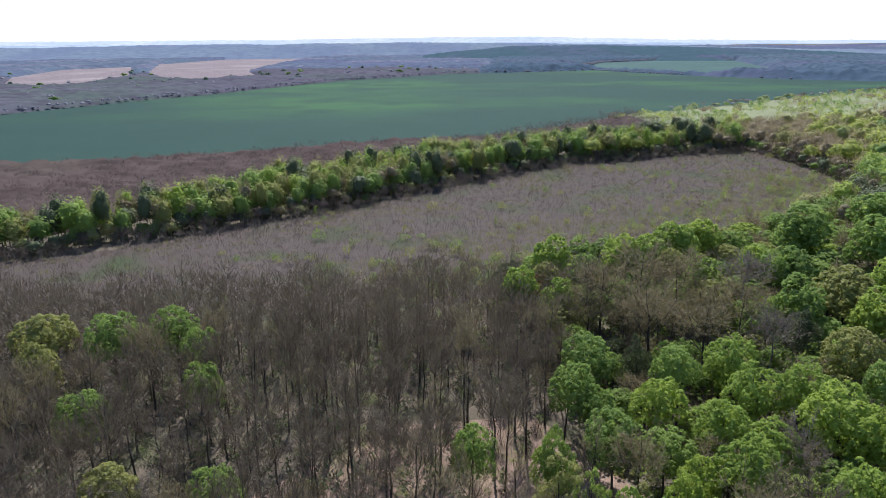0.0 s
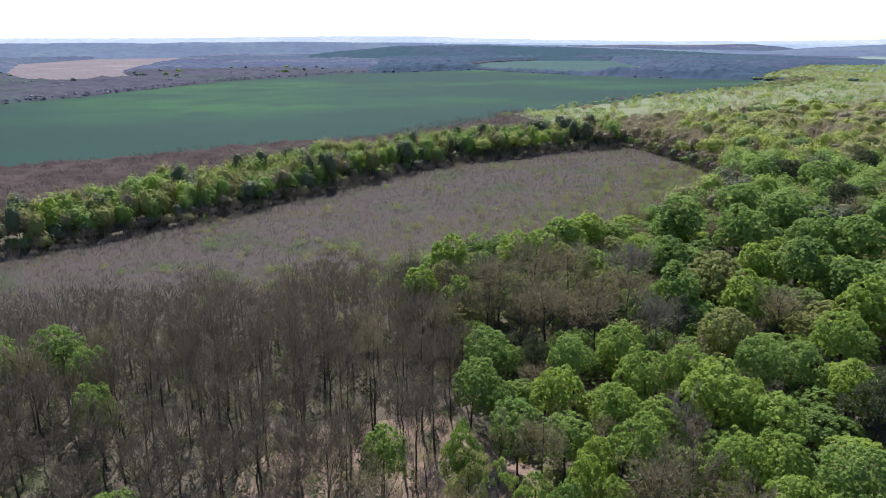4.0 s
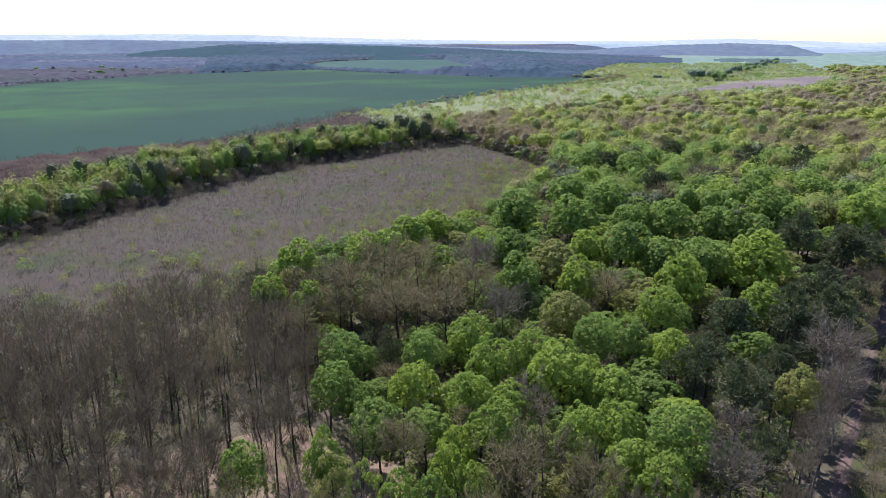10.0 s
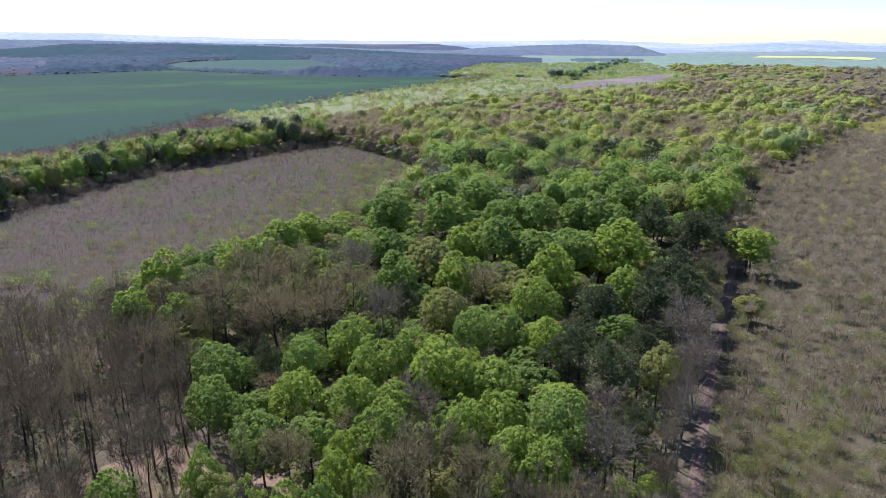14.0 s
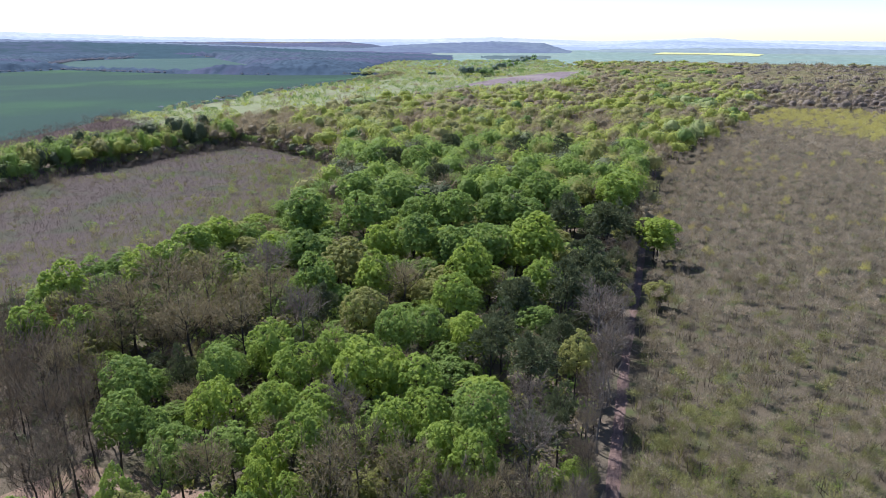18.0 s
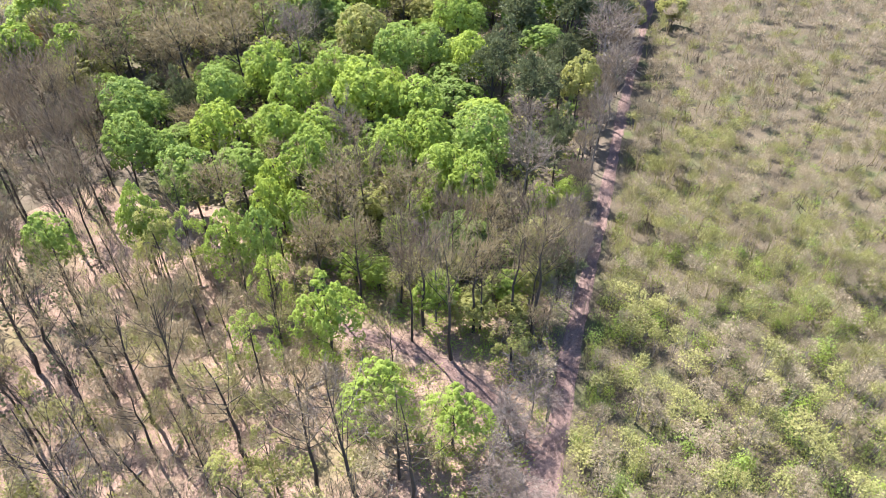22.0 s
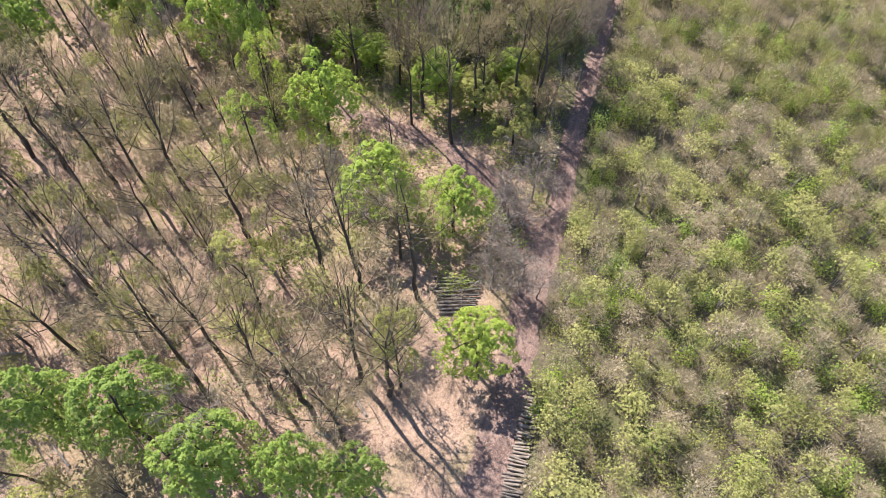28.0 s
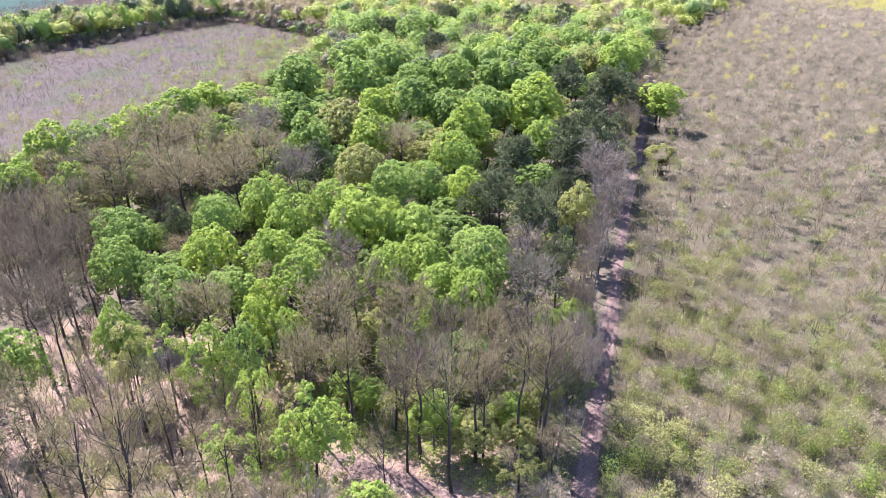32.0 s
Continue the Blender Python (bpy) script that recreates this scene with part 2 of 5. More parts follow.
def tube(path, radii, sides):
    """A tapered tube along points."""
    path = np.asarray(path, float)
    along = unit(np.gradient(path, axis=0))
    side = unit(np.cross(along, (0.31, 0.9, 0.17)))
    over = np.cross(along, side)
    turn = np.arange(sides) * 2 * np.pi / sides
    ring = np.cos(turn)[None, :, None] * side[:, None] + np.sin(turn)[None, :, None] * over[:, None]
    verts = (path[:, None] + ring * np.asarray(radii, float)[:, None, None]).reshape(-1, 3)
    faces = []
    for k in range(len(path) - 1):
        for s in range(sides):
            a, b = k * sides + s, k * sides + (s + 1) % sides
            faces += [(a, b, b + sides), (a, b + sides, a + sides)]
    return verts, np.array(faces)


def leaves(rng, centre, normal, size):
    """Folded rhombic leaf sprays, two triangles each."""
    n = len(centre)
    a = unit(np.cross(normal, rng.normal(size=(n, 3))))
    b = np.cross(normal, a)
    s = np.broadcast_to(np.asarray(size, float), (n,))[:, None]
    verts = np.stack([centre + a * s * 0.62, centre + b * s * 0.45 - normal * s * 0.16, centre - a * s * 0.62, centre - b * s * 0.45 - normal * s * 0.16], 1).reshape(-1, 3)
    k = np.arange(n)[:, None] * 4
    return verts, np.concatenate([k + (0, 1, 2), k + (0, 2, 3)])


def flakes(rng, centre, normal, size):
    """Single three-cornered leaf sprays, for crowns further off."""
    n = len(centre)
    a = unit(np.cross(normal, rng.normal(size=(n, 3))))
    b = np.cross(normal, a)
    s = np.broadcast_to(np.asarray(size, float), (n,))[:, None]
    verts = np.stack([centre + a * s * 0.62, centre - a * s * 0.36 + b * s * 0.52, centre - a * s * 0.36 - b * s * 0.52], 1).reshape(-1, 3)
    return verts, np.arange(3 * n).reshape(-1, 3)


def slivers(rng, start, way, length, width):
    """Thin tapering twigs, one triangle each."""
    n = len(start)
    side = unit(np.cross(way, rng.normal(size=(n, 3)))) * np.broadcast_to(np.asarray(width, float), (n,))[:, None] / 2
    tip = start + way * np.broadcast_to(np.asarray(length, float), (n,))[:, None]
    return np.stack([start - side, start + side, tip], 1).reshape(-1, 3), np.arange(3 * n).reshape(-1, 3)


def spread(rng, n, low=-1.0):
    """Ways spread over the sphere, none lower than low."""
    z = rng.uniform(low, 1, n)
    turn = rng.uniform(0, 2 * np.pi, n)
    r = np.sqrt(1 - z * z)
    return np.stack([r * np.cos(turn), r * np.sin(turn), z], 1)


# ---- trees ----
def billow_ways(rng, n, low=-0.7):
    """Ways spread evenly over the upper part of a sphere."""
    level = 1 - (1 - low) * (np.arange(n) + 0.5) / n
    turn = np.arange(n) * 2.39996 + rng.uniform(0, 0.6, n)
    flat = np.sqrt(1 - level**2)
    return np.stack([flat * np.cos(turn), flat * np.sin(turn), level], 1)


def clumps(rng, n, many, low=0.3, high=0.46, reach=0.6, stray=0.11):
    """Points over a crown of radius one that is made of many rounded clumps, with the way that each faces."""
    hubs = billow_ways(rng, many, -0.6) * rng.uniform(reach - stray, reach + stray, (many, 1)) + rng.normal(size=(many, 3)) * 0.65 * stray
    size = rng.uniform(low, high, many)
    pick = rng.choice(many, 2 * n, p=size**2 / (size**2).sum())
    way = spread(rng, 2 * n, -0.55)
    place = hubs[pick] + way * size[pick][:, None]
    gap = np.linalg.norm(place[:, None] - hubs[None], axis=2) - 0.86 * size[None]
    keep = np.flatnonzero((gap > 0).all(1))[:n]
    return place[keep], unit(way[keep] + 0.5 * unit(place[keep]))


def sprays(rng, n, boughs, fine, low=0.36, high=0.5, reach=0.5, stray=0.08, tuft=(0.085, 0.15)):
    """Points over a crown of radius one: boughs carry small leafy tufts, and each tuft is set with leaves."""
    hubs = billow_ways(rng, boughs, -0.5) * rng.uniform(reach - stray, reach + stray, (boughs, 1)) + rng.normal(size=(boughs, 3)) * 0.06
    size = rng.uniform(low, high, boughs)
    pick = rng.choice(boughs, 5 * fine, p=size**2 / (size**2).sum())
    knot = hubs[pick] + unit(spread(rng, 5 * fine, -0.5) + 0.35 * unit(hubs[pick])) * size[pick][:, None]
    gap = np.linalg.norm(knot[:, None] - hubs[None], axis=2) - 0.9 * size[None]
    knot = knot[np.flatnonzero((gap > -0.005).all(1))]
    chosen = []
    for k in range(len(knot)):
        if all(np.linalg.norm(knot[k] - knot[j]) > 0.1 for j in chosen):
            chosen.append(k)
        if len(chosen) == fine:
            break
    knot = knot[chosen]
    span = rng.uniform(*tuft, len(knot))
    pick = rng.choice(len(knot), 2 * n, p=span**2 / (span**2).sum())
    way = unit(spread(rng, 2 * n, -0.7) + 0.5 * unit(knot[pick]) + (0, 0, 0.25))
    place = knot[pick] + way * (span[pick] * rng.uniform(0.75, 1.08, 2 * n))[:, None]
    gap = np.linalg.norm(place[:, None] - knot[None], axis=2) - 0.7 * span[None]
    keep = np.flatnonzero((gap > 0).all(1))[:n]
    return place[keep], unit(way[keep] + 0.35 * unit(place[keep]) + (0, 0, 0.25))


def cushion(r, radius, depth, mid, lumps, count, size, around=9, levels=(0.88, 0.6, 0.25, -0.15), relief=0.45):
    """A far crown: a rounded lumpy body with leaf sprays over it."""
    hubs = billow_ways(r, lumps, -0.35)
    swell = r.uniform(0.78, 1.14, lumps)
    edge = math.cos(2.0 / math.sqrt(lumps))

    def bulge(way):
        near = way @ hubs.T
        which = near.argmax(1)
        lift = np.sqrt(np.clip((near[np.arange(len(way)), which] - edge) / (1 - edge), 0, 1))
        return (1 - relief + relief * lift) * swell[which], which

    ways = [(0, 0, 1)]
    for level in levels:
        flat, off = math.sqrt(1 - level**2), r.uniform(0, 1)
        ways += [(flat * math.cos((k + off) * 2 * math.pi / around), flat * math.sin((k + off) * 2 * math.pi / around), level) for k in range(around)]
    ways = np.array(ways)
    faces = [(0, 1 + k, 1 + (k + 1) % around) for k in range(around)]
    for i in range(len(levels) - 1):
        for k in range(around):
            p, q = 1 + i * around + k, 1 + i * around + (k + 1) % around
            faces += [(p, p + around, q + around), (p, q + around, q)]
    rough = r.uniform(0.88, 1.1, (len(ways), 1))
    soup = Soup().add(ways * rough * bulge(ways)[0][:, None] * (0.78 * radius, 0.78 * radius, 0.78 * depth) + (0, 0, mid), np.array(faces))
    way = spread(r, count, -0.45)
    push, which = bulge(way)
    spot = way * (push * r.uniform(0.9, 1.08, count))[:, None] * (radius, radius, depth) + (0, 0, mid)
    facing = unit(way + 0.9 * (way - hubs[which]) + (0, 0, 0.2) + r.normal(size=way.shape) * 0.22)
    soup.add(*flakes(r, spot, facing, size * r.uniform(0.6, 1.35, count)))
    return soup


def leafy_parts(rng, height, radius, billows, count, size, needle=False, ragged=0.05, sparse=False):
    """Trunk with limbs, and a billowing crown of leaf sprays; needles stand out as thin tufts."""
    wood, limbs_of, crown = Soup(), Soup(), Soup()
    depth = height * (0.38 if sparse else 0.43 if ragged > 0.1 and not needle else 0.345)
    mid = height - depth
    lean = rng.normal(size=2) * 0.03 * height
    knots = np.linspace(0, 1, 5)
    trunk = np.stack([lean[0] * knots**2, lean[1] * knots**2, knots * height * 0.84], 1)
    trunk[1:-1, :2] += rng.normal(size=(3, 2)) * 0.08
    wood.add(*tube(trunk, 0.012 * height * (1.15 - knots) + 0.03, 6))
    for way in billow_ways(rng, 6, -0.4):
        start = trunk[2] + (trunk[4] - trunk[2]) * rng.uniform(-0.2, 0.9)
        tip = way * (radius * 0.8, radius * 0.8, depth * 0.8) + (lean[0], lean[1], mid)
        limbs_of.add(*tube([start, (start + tip) / 2 + (0, 0, 0.05 * height), tip], [0.0055 * height, 0.004 * height, 0.02], 4))
    scale, base = np.array([radius, radius, depth]), np.array([lean[0], lean[1], mid])
    if needle:
        place, facing = sprays(rng, count, 16, 60, 0.2, 0.36, 0.64, 0.2, (0.1, 0.19))
        place[:, :2] *= np.interp(place[:, 2:], (-0.6, 0.1, 1.0), (1.0, 1.0, 0.6))
        n = len(place)
        aim = unit(facing + rng.normal(size=facing.shape) * 0.45 + (0, 0, 0.15))
        crown.add(*slivers(rng, place * scale * rng.uniform(0.85, 1.0, (n, 1)) + base, aim, size * rng.uniform(0.9, 1.7, n), size * rng.uniform(0.4, 0.75, n)))
        inner = spread(rng, 300, -0.6)
        crown.add(*slivers(rng, inner * scale * rng.uniform(0.2, 0.55, (300, 1)) + base, unit(inner + rng.normal(size=inner.shape) * 0.4), size * 2.2, size * 1.3))
        return wood.arrays(), limbs_of.arrays(), crown.arrays()
    if sparse:
        place, facing = sprays(rng, count, 11, 42, 0.2, 0.34, 0.68, 0.16, (0.1, 0.2))
    elif ragged > 0.1:
        place, facing = sprays(rng, count, 18, 180, 0.28, 0.42, 0.56, 0.14, (0.07, 0.13))
        place[:, :2] *= np.interp(place[:, 2:], (-0.7, -0.1, 1.0), (0.8, 1.08, 0.72))
        place[:, 2] *= np.where(place[:, 2] < 0, 1.3, 1.0)
    else:
        place, facing = sprays(rng, count, billows, 150)
    count = len(place)
    spot = place * scale + base
    if not sparse:
        inner = 0.42 if ragged > 0.1 else 0.62
        ways = spread(rng, 420, -0.5)
        crown.add(*flakes(rng, ways * scale * inner * rng.uniform(0.6, 1.1, (420, 1)) + base, unit(ways + rng.normal(size=ways.shape) * 0.5), size * 1.7 * rng.uniform(0.7, 1.3, 420)))
    crown.add(*(leaves if size < 0.2 else flakes)(rng, spot, unit(facing + rng.normal(size=facing.shape) * 0.36), size * rng.uniform(0.6, 1.35, count)))
    return wood.arrays(), limbs_of.arrays(), crown.arrays()


def bare_parts(rng, height, radius, limbs, twigs, buds, width=0.04, tilt=0.035, low=0.42, haze=0, clusters=0.0, girth=0.0125, stout=1.0):
    """Leafless tree: trunk, ascending limbs with forks, a haze of fine twigs and swelling buds."""
    wood, limbs_of, crown = Soup(), Soup(), Soup()
    lean = rng.normal(size=2) * tilt * height
    knots = np.linspace(0, 1, 7)
    trunk = np.stack([lean[0] * knots**1.5, lean[1] * knots**1.5, knots * height * 0.93], 1)
    trunk[1:-1, :2] += rng.normal(size=(5, 2)) * 0.13
    wood.add(*tube(trunk, girth * height * (1.06 - knots) + 0.02, 7))
    ends, aims = [], []
    for k in range(limbs):
        s = rng.uniform(low, 0.95)
        start = np.array([np.interp(s, knots, trunk[:, c]) for c in range(3)])
        turn = rng.uniform(0, 2 * np.pi)
        out = np.array([np.cos(turn), np.sin(turn), 0])
        span = radius * (1.25 - 0.75 * s) * rng.uniform(0.75, 1.2)
        tip = start + out * span + (0, 0, span * rng.uniform(0.9, 1.6))
        tip[2] = min(tip[2], height * rng.uniform(0.93, 1.02))
        bend = (start + tip) / 2 + out * 0.16 * span + rng.normal(size=3) * 0.12
        path = np.array([start, bend, tip])
        thick = 0.0042 * stout * height * (1.3 - s)
        limbs_of.add(*tube(path, [thick, thick * 0.7, 0.012], 4))
        for j in range(4):
            u = rng.uniform(0.3, 1.0)
            fork = start + (bend - start) * min(1, 2 * u) if u < 0.5 else bend + (tip - bend) * (2 * u - 1)
            aim = unit(unit(tip - start) + rng.normal(size=3) * 0.55 + (0, 0, 0.25))
            far = fork + aim * span * rng.uniform(0.3, 0.6)
            limbs_of.add(*tube([fork, far], [thick * 0.5, 0.012], 3))
            ends.append((fork, far))
            aims.append(aim)
    ends, aims = np.array(ends), np.array(aims)
    pick = rng.integers(0, len(ends), twigs)
    start = ends[pick, 0] + (ends[pick, 1] - ends[pick, 0]) * rng.uniform(0.15, 1, twigs)[:, None]
    way = unit(aims[pick] + rng.normal(size=(twigs, 3)) * 0.6 + (0, 0, 0.2))
    long = rng.uniform(0.35, 1.0, twigs) * radius * 0.42
    crown.add(*slivers(rng, start, way, long, width * rng.uniform(0.6, 1.4, twigs)))
    if buds:
        some = rng.integers(0, twigs, buds)
        spot = start[some] + way[some] * (long[some] * rng.uniform(0.3, 1.1, buds))[:, None]
        crown.add(*slivers(rng, spot, unit(rng.normal(size=(buds, 3))), rng.uniform(0.12, 0.34, buds), rng.uniform(0.06, 0.15, buds)))
    if haze:
        place, facing = clumps(rng, haze, 15, 0.28, 0.44, 0.58)
        haze = len(place)
        middle = np.array([lean[0] * 0.75, lean[1] * 0.75, height * 0.71])
        start = place * (radius, radius, height * 0.27) * rng.uniform(0.5, 0.95, (haze, 1)) + middle
        crown.add(*slivers(rng, start, unit(facing * 0.8 + rng.normal(size=facing.shape) * 0.4 + (0, 0, 0.45)), rng.uniform(0.5, 1.4, haze), width * rng.uniform(0.8, 1.7, haze)))
        some = rng.integers(0, haze, int(haze * clusters))
        crown.add(*leaves(rng, start[some] + facing[some] * 0.2, unit(facing[some] + rng.normal(size=(len(some), 3)) * 0.5), width * 5 * rng.uniform(0.5, 1.2, len(some))))
    return wood.arrays(), limbs_of.arrays(), crown.arrays()


def young_parts(rng, height, stems, twigs, buds, width=0.035, bud=0.14):
    """Young coppice tree: a few thin stems, steep twigs along them and opening buds."""
    wood, limbs_of, crown = Soup(), Soup(), Soup()
    for k in range(stems):
        turn = k * 2 * np.pi / stems + rng.uniform(0, 1)
        out = np.array([np.cos(turn), np.sin(turn), 0]) * rng.uniform(0.15, 0.75)
        tip = out + (0, 0, height * rng.uniform(0.7, 1.0))
        (limbs_of if k else wood).add(*tube([out * 0.15, out * 0.5 + (0, 0, tip[2] * 0.5), tip], [0.045, 0.032, 0.008], 3))
    crown.add(*young_head(rng, height, 1.4, twigs, width, buds, bud))
    return wood.arrays(), limbs_of.arrays(), crown.arrays()


def young_head(rng, height, radius, twigs, width, buds, bud):
    """The head of a young tree: steep stems with twigs fanning out and up, and bud clusters towards their tips."""
    soup = Soup()
    heads = 5
    turn = np.arange(heads) * 2 * np.pi / heads + rng.uniform(0, 1, heads)
    centre = np.stack([np.cos(turn) * radius * 0.5, np.sin(turn) * radius * 0.5, height * rng.uniform(0.58, 0.74, heads)], 1)
    centre[0] = (0.1 * radius, 0, height * 0.78)
    pick = rng.integers(0, heads, twigs)
    face = spread(rng, twigs, -0.35)
    start = centre[pick] + face * (0.52 * radius, 0.52 * radius, 0.17 * height) * rng.uniform(0.25, 0.9, (twigs, 1))
    way = unit(face + rng.normal(size=(twigs, 3)) * 0.4 + (0, 0, 0.65))
    long = rng.uniform(0.22, 0.58, twigs) * radius
    soup.add(*slivers(rng, start, way, long, width * rng.uniform(0.6, 1.5, twigs)))
    some = rng.integers(0, twigs, buds)
    spot = start[some] + way[some] * (long[some] * rng.uniform(0.4, 1.05, buds))[:, None]
    soup.add(*flakes(rng, spot, unit(way[some] + rng.normal(size=(buds, 3)) * 0.6 + (0, 0, 0.4)), bud * rng.uniform(0.6, 1.7, buds)))
    return soup.arrays()


def tree_thing(name, label, category, group, wood, limbs, crown, bark, leaf):
    """A tree standing at its foot: an empty with a trunk, its branches and a crown."""
    base = tagged(new(name), label, category, group)
    trunk = new("trunk", mesh_of("trunk", *wood, bark))
    forking = new("branching", mesh_of("branching", *limbs, bark))
    top = new("crown", mesh_of("crown", *crown, leaf))
    trunk.parent, forking.parent, top.parent = base, trunk, base
    return base


def stand(base, x, y, turn, scale):
    """A copy of the tree at a place, turned and scaled (width, height)."""
    made = copy_thing(base, pose(x, y, 0, 0, 0, turn))
    made.scale = (scale[0], scale[0], scale[1])
    return made


def scatter(rng, inside, box, gap, taken, tries):
    """Places in a region, no two nearer than gap, nor nearer than their reach to those taken (x, y, reach)."""
    cell, found = {}, []
    for x, y, reach in taken:
        cell.setdefault((int(x // 6), int(y // 6)), []).append((x, y, reach))
    span = math.ceil((gap + 6) / 6)
    for x, y in zip(rng.uniform(box[0], box[1], tries), rng.uniform(box[2], box[3], tries)):
        if not inside(x, y):
            continue
        cx, cy = int(x // 6), int(y // 6)
        near = (p for i in range(cx - span, cx + span + 1) for j in range(cy - span, cy + span + 1) for p in cell.get((i, j), ()))
        if any((x - p[0]) ** 2 + (y - p[1]) ** 2 < max(gap, p[2]) ** 2 for p in near):
            continue
        found.append((x, y))
        cell.setdefault((cx, cy), []).append((x, y, gap))
    return found


def within(corners):
    """A test for lying inside a polygon."""
    pairs = list(zip(corners, corners[1:] + corners[:1]))

    def test(x, y):
        odd = False
        for (ax, ay), (bx, by) in pairs:
            if (ay > y) != (by > y) and x < ax + (y - ay) * (bx - ax) / (by - ay):
                odd = not odd
        return odd

    return test


def strewn(name, label, category, rng, places, kinds, material, low=0.8, high=1.25, lift=None):
    """Many small copies of a few shapes joined into one mesh of kind stuff."""
    if not places:
        return None
    soup, which = Soup(), rng.integers(0, len(kinds), len(places))
    places = np.array(places)
    for k, (verts, faces) in enumerate(kinds):
        at = places[which == k]
        if not len(at):
            continue
        turn, grow, tall = rng.uniform(0, 2 * np.pi, len(at)), rng.uniform(low, high, len(at)), rng.uniform(low, high, len(at))
        c, s = np.cos(turn)[:, None], np.sin(turn)[:, None]
        x, y, z = verts.T
        ground = np.zeros(len(at)) if lift is None else np.array([lift(*p) for p in at])
        put = np.stack([(c * x - s * y) * grow[:, None] + at[:, :1], (s * x + c * y) * grow[:, None] + at[:, 1:2], z[None] * tall[:, None] + ground[:, None]], 2)
        steps = np.arange(len(at))[:, None, None] * len(verts)
        soup.add(put.reshape(-1, 3), (faces[None] + steps).reshape(-1, 3))
    return tagged(new(name, mesh_of(name, *soup.arrays(), material)), label, category, kind="stuff")


# ---- the lie of the land ----
CLEARING = [(-190, 130), (-119, 174), (-93, 183), (-68, 205), (-41, 226), (9, 273), (59, 318), (133, 344), (163, 354), (167, 320), (163, 255), (124, 203), (98, 188), (72, 166), (52, 160), (28, 152), (2, 139), (-27, 132), (-87, 124), (-150, 95)]
BAND = [(-260, 110), (-119, 176), (-68, 207), (-41, 228), (9, 275), (59, 320), (133, 346), (163, 356), (160, 386), (110, 370), (30, 338), (-20, 302), (-66, 256), (-86, 222), (-122, 194), (-260, 128)]
PURPLE = [(-420, 110), (-260, 132), (-122, 198), (-86, 226), (-66, 260), (-20, 306), (30, 342), (110, 374), (158, 392), (146, 530), (85, 462), (23, 392), (-25, 375), (-95, 340), (-155, 315), (-200, 302), (-420, 240)]
FIELD = [(-420, 245), (-200, 306), (-155, 319), (-95, 344), (-25, 380), (23, 396), (85, 468), (146, 538), (197, 568), (346, 681), (501, 777), (660, 900), (610, 948), (512, 1014), (401, 1172), (308, 1403), (131, 1329), (23, 1300), (-157, 1084), (-269, 807), (-328, 692), (-374, 585), (-520, 430)]
FIELD_FAR = [(277, 1520), (440, 1902), (700, 2106), (831, 1973), (664, 1381), (590, 1120), (440, 1142)]
SOIL_FAR = [(-618, 978), (-798, 1301), (-919, 1705), (-828, 1891), (-562, 1256), (-532, 965)]
SOIL_NEAR = [(-626, 1500), (-845, 2104), (-834, 2796), (-525, 2892), (-458, 2043), (-405, 1480), (-312, 1207), (-361, 1067), (-455, 1167)]
PLANTATION = [(6, -2), (19, 10), (32, 19), (43, 26.5), (58, 35.5), (80, 49.5), (104, 64.5), (123, 75.5), (189, 115.5), (266, 160), (367, 185), (546, 235), (620, 60), (240, -45), (60, -40)]
SCRUB = [(120, 500), (140, 430), (175, 402), (260, 432), (314, 470), (412, 482), (554, 472), (700, 545), (880, 625), (1150, 900), (1480, 1240), (1290, 1340), (1080, 1430), (650, 984), (660, 890), (501, 773), (346, 677), (197, 564), (146, 534)]
MAUVE_STRIP = [(509, 600), (609, 618), (806, 652), (990, 772), (981, 804), (740, 722)]
in_clearing, in_band, in_purple, in_field, in_plantation, in_scrub = (within(p) for p in (CLEARING, BAND, PURPLE, FIELD, PLANTATION, SCRUB))
in_far_open = [within(p) for p in (FIELD_FAR, SOIL_FAR, SOIL_NEAR, MAUVE_STRIP)]


def hill(x, y):
    """Height of the land: level near by, rolling ridges far out."""
    r = math.hypot(x, y)
    if r < 3000:
        return 0.0
    s = min(1.0, (r - 3000) / 1500)
    s = s * s * (3 - 2 * s)
    ridge = noise.noise(Vector((x / 1500, y / 1500, 0.3))) * 26 + noise.noise(Vector((x / 480, y / 480, 4.1))) * 9
    s *= min(1.0, max(0.0, (39 - math.degrees(math.atan2(x, y))) / 6)) if y > 0 or x > 0 else 1.0
    return s * (30 + ridge)


def build_ground():
    rings = [0, 6, 14, 25, 40, 60, 90, 130, 190, 270, 380, 520, 700, 950, 1250, 1600, 2000, *range(2200, 5000, 90)]
    turns = 240
    verts = [(0, 0, 0)]
    for r in rings[1:]:
        for k in range(turns):
            a = 2 * math.pi * k / turns
            x, y = r * math.sin(a), r * math.cos(a)
            verts.append((x, y, hill(x, y)))
    faces = [(0, 1 + (k + 1) % turns, 1 + k) for k in range(turns)]
    for i in range(len(rings) - 2):
        for k in range(turns):
            a, b = 1 + i * turns + k, 1 + i * turns + (k + 1) % turns
            faces += [(a, b, b + turns), (a, b + turns, a + turns)]
    tagged(new("ground", mesh_of("ground", verts, faces, HUMUS)), "dark humus floor of the woods with sparse grass", "ground", kind="structure")


